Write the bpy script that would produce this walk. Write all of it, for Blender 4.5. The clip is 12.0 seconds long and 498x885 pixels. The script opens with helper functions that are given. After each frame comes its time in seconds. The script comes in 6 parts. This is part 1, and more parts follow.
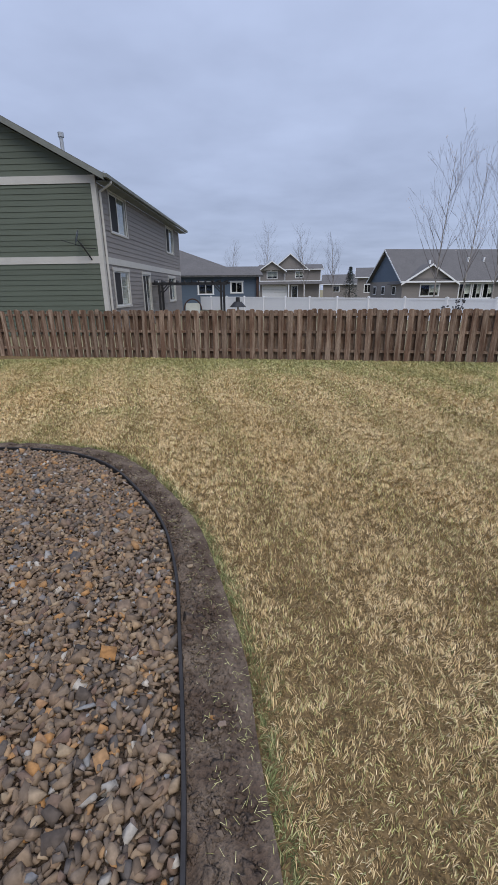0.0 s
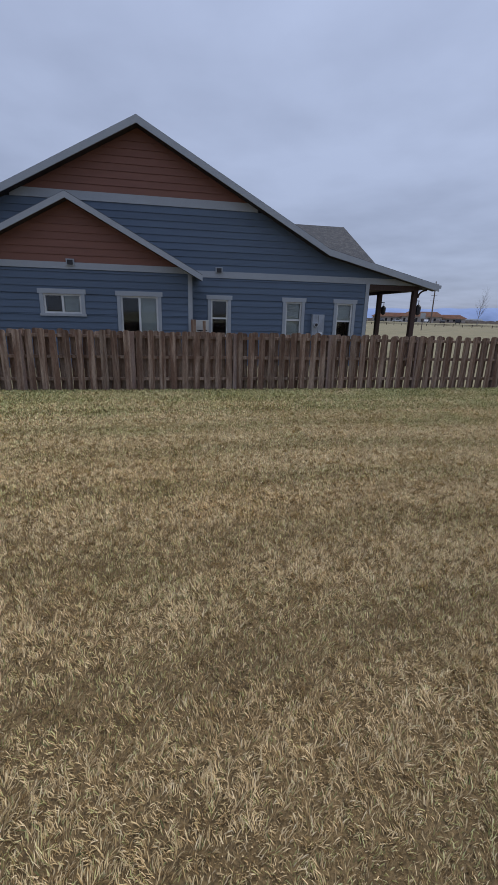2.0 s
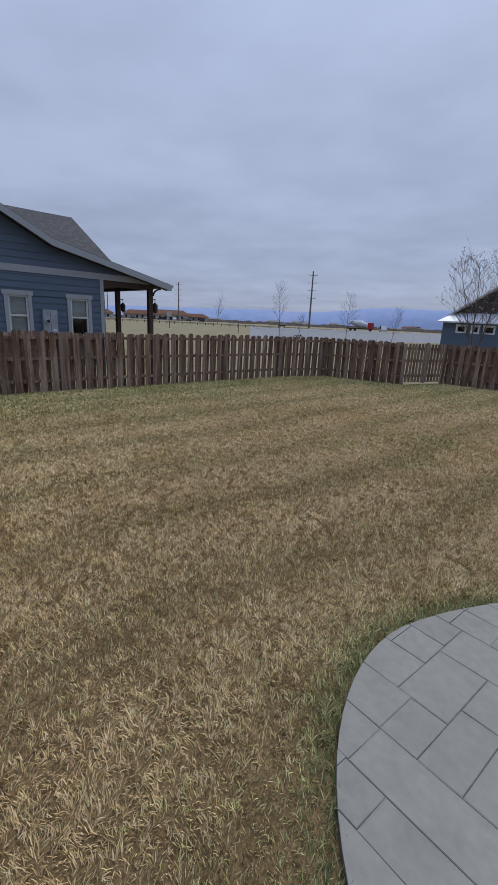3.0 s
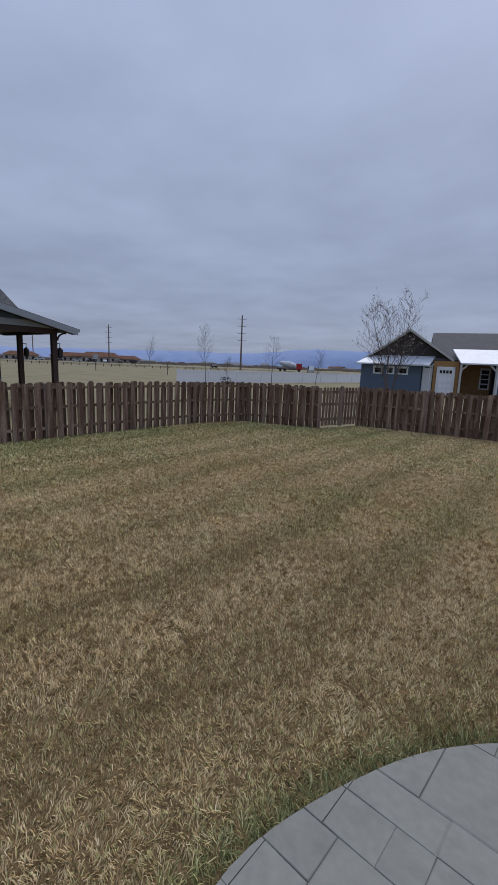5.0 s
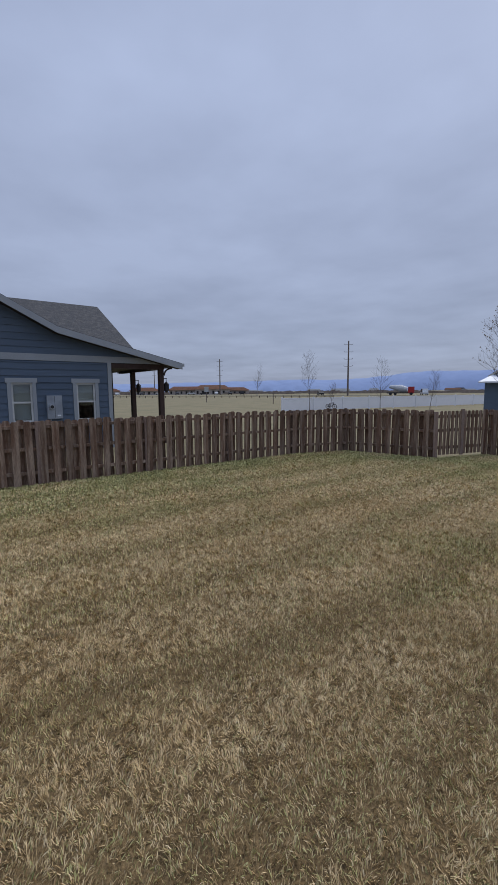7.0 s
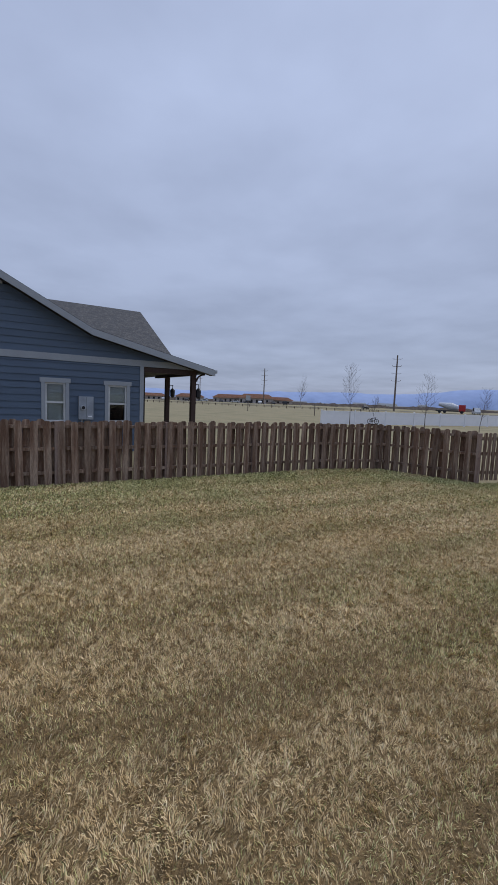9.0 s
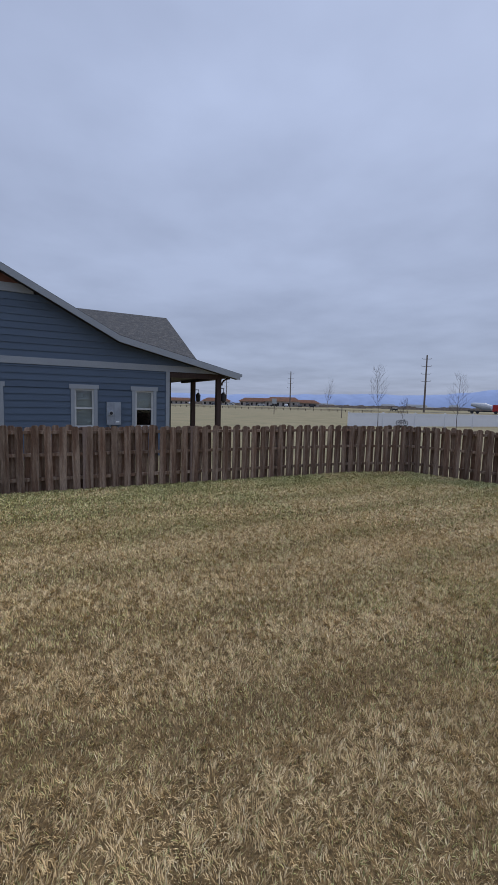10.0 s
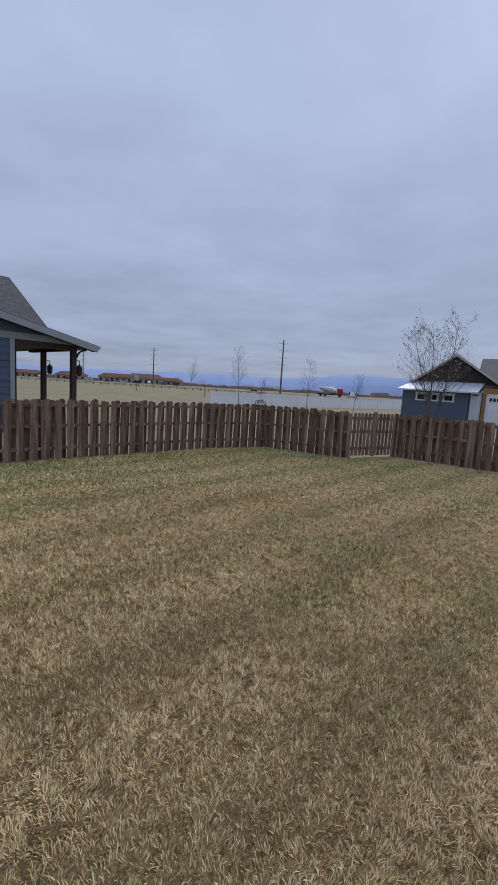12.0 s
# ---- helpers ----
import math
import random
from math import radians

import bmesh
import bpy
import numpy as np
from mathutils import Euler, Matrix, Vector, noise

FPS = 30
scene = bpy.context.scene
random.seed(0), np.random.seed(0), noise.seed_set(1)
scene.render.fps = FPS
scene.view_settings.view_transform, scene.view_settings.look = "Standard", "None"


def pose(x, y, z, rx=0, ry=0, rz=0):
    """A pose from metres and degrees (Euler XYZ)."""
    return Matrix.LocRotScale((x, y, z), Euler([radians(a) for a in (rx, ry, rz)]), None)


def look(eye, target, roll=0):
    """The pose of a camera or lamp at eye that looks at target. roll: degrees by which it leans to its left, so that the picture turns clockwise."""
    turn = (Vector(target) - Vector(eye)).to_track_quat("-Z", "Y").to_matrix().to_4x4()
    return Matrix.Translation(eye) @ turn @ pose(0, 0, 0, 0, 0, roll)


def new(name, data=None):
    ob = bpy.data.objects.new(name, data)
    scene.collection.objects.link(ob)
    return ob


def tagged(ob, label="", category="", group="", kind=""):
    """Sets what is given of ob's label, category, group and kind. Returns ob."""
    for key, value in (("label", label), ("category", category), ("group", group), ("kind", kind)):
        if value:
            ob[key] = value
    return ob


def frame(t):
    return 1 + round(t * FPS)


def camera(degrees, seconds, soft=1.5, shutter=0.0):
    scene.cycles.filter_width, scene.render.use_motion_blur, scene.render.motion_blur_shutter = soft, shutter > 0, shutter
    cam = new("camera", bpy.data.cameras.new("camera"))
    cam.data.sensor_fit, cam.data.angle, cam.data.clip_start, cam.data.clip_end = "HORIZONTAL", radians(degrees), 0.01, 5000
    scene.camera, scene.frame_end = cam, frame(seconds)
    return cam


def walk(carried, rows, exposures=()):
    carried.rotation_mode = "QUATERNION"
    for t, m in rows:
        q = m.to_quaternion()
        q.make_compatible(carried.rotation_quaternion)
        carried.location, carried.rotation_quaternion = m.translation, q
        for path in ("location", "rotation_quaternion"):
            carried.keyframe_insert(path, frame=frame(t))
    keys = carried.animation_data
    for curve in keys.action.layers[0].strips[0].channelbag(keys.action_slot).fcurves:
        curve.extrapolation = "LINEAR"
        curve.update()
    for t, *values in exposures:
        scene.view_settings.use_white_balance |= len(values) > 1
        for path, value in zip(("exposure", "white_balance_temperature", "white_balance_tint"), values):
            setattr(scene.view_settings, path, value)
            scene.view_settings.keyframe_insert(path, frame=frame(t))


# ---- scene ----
cam = camera(60.4, 12.0)
PATH = [
    (0, (0.138, -0.221, 1.669), (0.163, 1.663, 1.0), -0.6),
    (0.5, (0.228, -0.481, 1.65), (1.051, 1.228, 1.015), 1.2),
    (1, (0.222, -0.672, 1.635), (1.299, 0.897, 1.021), 2.1),
    (1.5, (0.245, -0.965, 1.629), (1.929, -0.06, 1.042), 2.2),
    (2, (0.261, -1.228, 1.597), (2.176, -1.283, 1.025), 1.5),
    (2.5, (0.327, -1.47, 1.617), (2.123, -2.149, 1.059), 3.0),
    (3, (0.342, -1.696, 1.618), (1.954, -2.747, 1.072), 2.8),
    (3.5, (0.357, -1.96, 1.675), (1.945, -3.051, 1.138), 2.5),
    (5.5, (0.735, -2.866, 1.759), (2.193, -4.197, 1.44), 2.3),
    (6, (0.851, -3.051, 1.74), (2.517, -4.114, 1.435), 0.4),
    (6.5, (1.02, -3.163, 1.754), (2.774, -4.088, 1.492), -0.5),
    (7, (1.085, -3.22, 1.744), (2.857, -4.117, 1.506), -0.4),
    (9, (1.298, -3.768, 1.746), (3.153, -4.489, 1.549), 2.3),
    (9.5, (1.338, -3.83, 1.744), (3.222, -4.475, 1.555), 1.9),
    (10, (1.338, -3.826, 1.742), (3.236, -4.429, 1.557), 1.4),
    (10.5, (1.315, -3.763, 1.71), (3.208, -4.374, 1.501), 3.1),
    (11, (1.266, -3.769, 1.67), (3.111, -4.491, 1.395), 5.6),
    (11.5, (1.223, -3.769, 1.683), (3.016, -4.613, 1.415), 3.4),
    (12, (1.178, -3.803, 1.704), (2.785, -4.967, 1.447), 3.5),
]
walk(cam, [(t, look(eye, target, roll)) for t, eye, target, roll in PATH], exposures=[(0.0, 0.3), (0.5, 0.14), (1.5, 0.08), (3.5, 0.02), (5.5, -0.2), (6.5, -0.12), (9.0, 0.04), (12.0, 0.02)])

# ---- world and sun ----
SUN_ELEVATION, SUN_ROTATION = radians(50), radians(160)


def make_world():
    w = bpy.data.worlds.new("overcast sky")
    w.use_nodes = True
    scene.world = w
    nt = w.node_tree
    n, l = nt.nodes, nt.links
    n.clear()
    out, bg = n.new("ShaderNodeOutputWorld"), n.new("ShaderNodeBackground")
    sky = n.new("ShaderNodeTexSky")
    sky.sky_type, sky.sun_disc = "NISHITA", False
    sky.sun_elevation, sky.sun_rotation = SUN_ELEVATION, SUN_ROTATION
    tc = n.new("ShaderNodeTexCoord")
    sep = n.new("ShaderNodeSeparateXYZ")
    l.new(tc.outputs["Generated"], sep.inputs[0])
    # cloud deck: direction divided by height gives flat layers that draw together at the horizon
    zz = n.new("ShaderNodeMath"); zz.operation = "MAXIMUM"; zz.inputs[1].default_value = 0.0
    l.new(sep.outputs["Z"], zz.inputs[0])
    za = n.new("ShaderNodeMath"); za.operation = "ADD"; za.inputs[1].default_value = 0.09
    l.new(zz.outputs[0], za.inputs[0])
    dx = n.new("ShaderNodeMath"); dx.operation = "DIVIDE"
    dy = n.new("ShaderNodeMath"); dy.operation = "DIVIDE"
    l.new(sep.outputs["X"], dx.inputs[0]); l.new(za.outputs[0], dx.inputs[1])
    l.new(sep.outputs["Y"], dy.inputs[0]); l.new(za.outputs[0], dy.inputs[1])
    com = n.new("ShaderNodeCombineXYZ")
    l.new(dx.outputs[0], com.inputs[0]); l.new(dy.outputs[0], com.inputs[1])
    n1 = n.new("ShaderNodeTexNoise"); n1.inputs["Scale"].default_value = 0.55; n1.inputs["Detail"].default_value = 6; n1.inputs["Roughness"].default_value = 0.5
    n2 = n.new("ShaderNodeTexNoise"); n2.inputs["Scale"].default_value = 2.2; n2.inputs["Detail"].default_value = 4
    l.new(com.outputs[0], n1.inputs["Vector"]); l.new(com.outputs[0], n2.inputs["Vector"])
    mixn = n.new("ShaderNodeMix"); mixn.data_type = "FLOAT"; mixn.inputs[0].default_value = 0.22
    l.new(n1.outputs[0], mixn.inputs[2]); l.new(n2.outputs[0], mixn.inputs[3])
    ramp = n.new("ShaderNodeValToRGB")
    e = ramp.color_ramp.elements
    e[0].position, e[0].color = 0.34, (3.38, 3.98, 5.65, 1)
    e[1].position, e[1].color = 0.66, (4.46, 5.23, 7.3, 1)
    l.new(mixn.outputs[0], ramp.inputs[0])
    # the deck is darker low down
    hr = n.new("ShaderNodeMapRange"); hr.inputs[1].default_value = 0.0; hr.inputs[2].default_value = 0.55
    hr.inputs[3].default_value = 0.76; hr.inputs[4].default_value = 1.08
    l.new(sep.outputs["Z"], hr.inputs[0])
    zr = n.new("ShaderNodeMapRange"); zr.inputs[1].default_value = 0.62; zr.inputs[2].default_value = 1.0
    zr.inputs[3].default_value = 1.0; zr.inputs[4].default_value = 2.2; zr.interpolation_type = "SMOOTHSTEP"
    l.new(sep.outputs["Z"], zr.inputs[0])
    hz = n.new("ShaderNodeMath"); hz.operation = "MULTIPLY"
    l.new(hr.outputs[0], hz.inputs[0]); l.new(zr.outputs[0], hz.inputs[1])
    vm = n.new("ShaderNodeVectorMath"); vm.operation = "SCALE"
    l.new(ramp.outputs[0], vm.inputs[0]); l.new(hz.outputs[0], vm.inputs["Scale"])
    mix = n.new("ShaderNodeMix"); mix.data_type = "RGBA"; mix.inputs[0].default_value = 0.93
    l.new(sky.outputs[0], mix.inputs[6]); l.new(vm.outputs[0], mix.inputs[7])
    l.new(mix.outputs[2], bg.inputs[0])
    bg.inputs[1].default_value = 0.1
    l.new(bg.outputs[0], out.inputs[0])


make_world()
sun = new("sun", bpy.data.lights.new("sun", "SUN"))
sun.data.energy, sun.data.angle, sun.data.color = 1.5, radians(40), (1.0, 0.93, 0.82)
sun.matrix_world = pose(0, 0, 30, 90 - math.degrees(SUN_ELEVATION), 0, 180 - math.degrees(SUN_ROTATION))


# ---- materials ----
def material(name, base, rough=0.8, var=0.25, scale=6.0, fine=60.0, bump=0.2, stretch=(1, 1, 1), metal=0.0, second=None, blend=0.5, per=0.0, island=False, spec=0.3, bumpscale=0.01):
    """Two scales of variation; second: a second colour that blotches of the large scale bring in; per: spread by object or island."""
    m = bpy.data.materials.new(name)
    m.use_nodes = True
    nt = m.node_tree
    n, l = nt.nodes, nt.links
    b = n["Principled BSDF"]
    b.inputs["Roughness"].default_value, b.inputs["Metallic"].default_value = rough, metal
    b.inputs["Specular IOR Level"].default_value = spec
    tc, mp = n.new("ShaderNodeTexCoord"), n.new("ShaderNodeMapping")
    mp.inputs["Scale"].default_value = stretch
    l.new(tc.outputs["Object"], mp.inputs[0])
    if per and not island:
        shift = n.new("ShaderNodeMath"); shift.operation = "MULTIPLY"; shift.inputs[1].default_value = 37.0
        l.new(n.new("ShaderNodeObjectInfo").outputs["Random"], shift.inputs[0])
        l.new(shift.outputs[0], mp.inputs["Location"])
    big, small = n.new("ShaderNodeTexNoise"), n.new("ShaderNodeTexNoise")
    big.inputs["Scale"].default_value, small.inputs["Scale"].default_value = scale, fine
    big.inputs["Detail"].default_value, small.inputs["Detail"].default_value = 4, 3
    l.new(mp.outputs[0], big.inputs[0]); l.new(mp.outputs[0], small.inputs[0])
    c1 = n.new("ShaderNodeMix"); c1.data_type = "RGBA"
    c1.inputs[6].default_value = (*base, 1)
    c1.inputs[7].default_value = (*(second or tuple(v * 0.6 for v in base)), 1)
    r = n.new("ShaderNodeMapRange"); r.inputs[1].default_value = 0.42; r.inputs[2].default_value = 0.66; r.inputs[4].default_value = blend
    l.new(big.outputs[0], r.inputs[0]); l.new(r.outputs[0], c1.inputs[0])
    hv = n.new("ShaderNodeHueSaturation")
    l.new(c1.outputs[2], hv.inputs["Color"])
    vr = n.new("ShaderNodeMapRange"); vr.inputs[1].default_value = 0.25; vr.inputs[2].default_value = 0.75
    vr.inputs[3].default_value = 1 - var; vr.inputs[4].default_value = 1 + var
    l.new(small.outputs[0], vr.inputs[0])
    val = vr.outputs[0]
    if per:
        if island:
            src = n.new("ShaderNodeNewGeometry").outputs["Random Per Island"]
        else:
            src = n.new("ShaderNodeObjectInfo").outputs["Random"]
        pr = n.new("ShaderNodeMapRange"); pr.inputs[3].default_value = 1 - per; pr.inputs[4].default_value = 1 + per
        l.new(src, pr.inputs[0])
        mu = n.new("ShaderNodeMath"); mu.operation = "MULTIPLY"
        l.new(val, mu.inputs[0]); l.new(pr.outputs[0], mu.inputs[1])
        val = mu.outputs[0]
    l.new(val, hv.inputs["Value"])
    l.new(hv.outputs[0], b.inputs["Base Color"])
    if bump:
        bp = n.new("ShaderNodeBump"); bp.inputs["Strength"].default_value = bump; bp.inputs["Distance"].default_value = bumpscale
        l.new(small.outputs[0], bp.inputs["Height"]); l.new(bp.outputs[0], b.inputs["Normal"])
    return m


def ramp_material(name, colours, rough=0.85, island=True, var=0.2, fine=40, bump=0.3, bumpscale=0.004, patch=0.0, patchscale=0.6, patchcolour=(1, 1, 1), detail=3, blotch=()):
    """Colour picked for each island or object from a ramp; patch: broad noise mixes towards another colour."""
    m = bpy.data.materials.new(name)
    m.use_nodes = True
    n, l = m.node_tree.nodes, m.node_tree.links
    b = n["Principled BSDF"]
    b.inputs["Roughness"].default_value = rough
    b.inputs["Specular IOR Level"].default_value = 0.25
    src = n.new("ShaderNodeNewGeometry").outputs["Random Per Island"] if island else n.new("ShaderNodeObjectInfo").outputs["Random"]
    ramp = n.new("ShaderNodeValToRGB")
    e = ramp.color_ramp.elements
    while len(e) < len(colours):
        e.new(0.5)
    for k, (p, c) in enumerate(colours):
        e[k].position, e[k].color = p, (*c, 1)
    l.new(src, ramp.inputs[0])
    tc = n.new("ShaderNodeTexCoord")
    small = n.new("ShaderNodeTexNoise"); small.inputs["Scale"].default_value = fine; small.inputs["Detail"].default_value = detail
    l.new(tc.outputs["Object"], small.inputs[0])
    colour = ramp.outputs[0]
    for amount, size, tint, lo, hi in ([(patch, patchscale, patchcolour, 0.45, 0.62)] if patch else []) + list(blotch):
        pn = n.new("ShaderNodeTexNoise"); pn.inputs["Scale"].default_value = size; pn.inputs["Detail"].default_value = 5
        l.new(tc.outputs["Object"], pn.inputs[0])
        mr = n.new("ShaderNodeMapRange"); mr.inputs[1].default_value = lo; mr.inputs[2].default_value = hi; mr.inputs[4].default_value = amount
        l.new(pn.outputs[0], mr.inputs[0])
        mx = n.new("ShaderNodeMix"); mx.data_type = "RGBA"
        mx.blend_type = "MULTIPLY"
        mx.inputs[7].default_value = (*tint, 1)
        l.new(mr.outputs[0], mx.inputs[0]); l.new(colour, mx.inputs[6])
        colour = mx.outputs[2]
    hv = n.new("ShaderNodeHueSaturation")
    vr = n.new("ShaderNodeMapRange"); vr.inputs[1].default_value = 0.25; vr.inputs[2].default_value = 0.75
    vr.inputs[3].default_value = 1 - var; vr.inputs[4].default_value = 1 + var
    l.new(small.outputs[0], vr.inputs[0]); l.new(vr.outputs[0], hv.inputs["Value"]); l.new(colour, hv.inputs["Color"])
    l.new(hv.outputs[0], b.inputs["Base Color"])
    if bump:
        bp = n.new("ShaderNodeBump"); bp.inputs["Strength"].default_value = bump; bp.inputs["Distance"].default_value = bumpscale
        l.new(small.outputs[0], bp.inputs["Height"]); l.new(bp.outputs[0], b.inputs["Normal"])
    return m


def glass_material(name):
    m = bpy.data.materials.new(name)
    m.use_nodes = True
    b = m.node_tree.nodes["Principled BSDF"]
    b.inputs["Base Color"].default_value = (0.75, 0.8, 0.82, 1)
    b.inputs["Roughness"].default_value, b.inputs["IOR"].default_value = 0.02, 1.45
    b.inputs["Transmission Weight"].default_value = 1.0
    return m


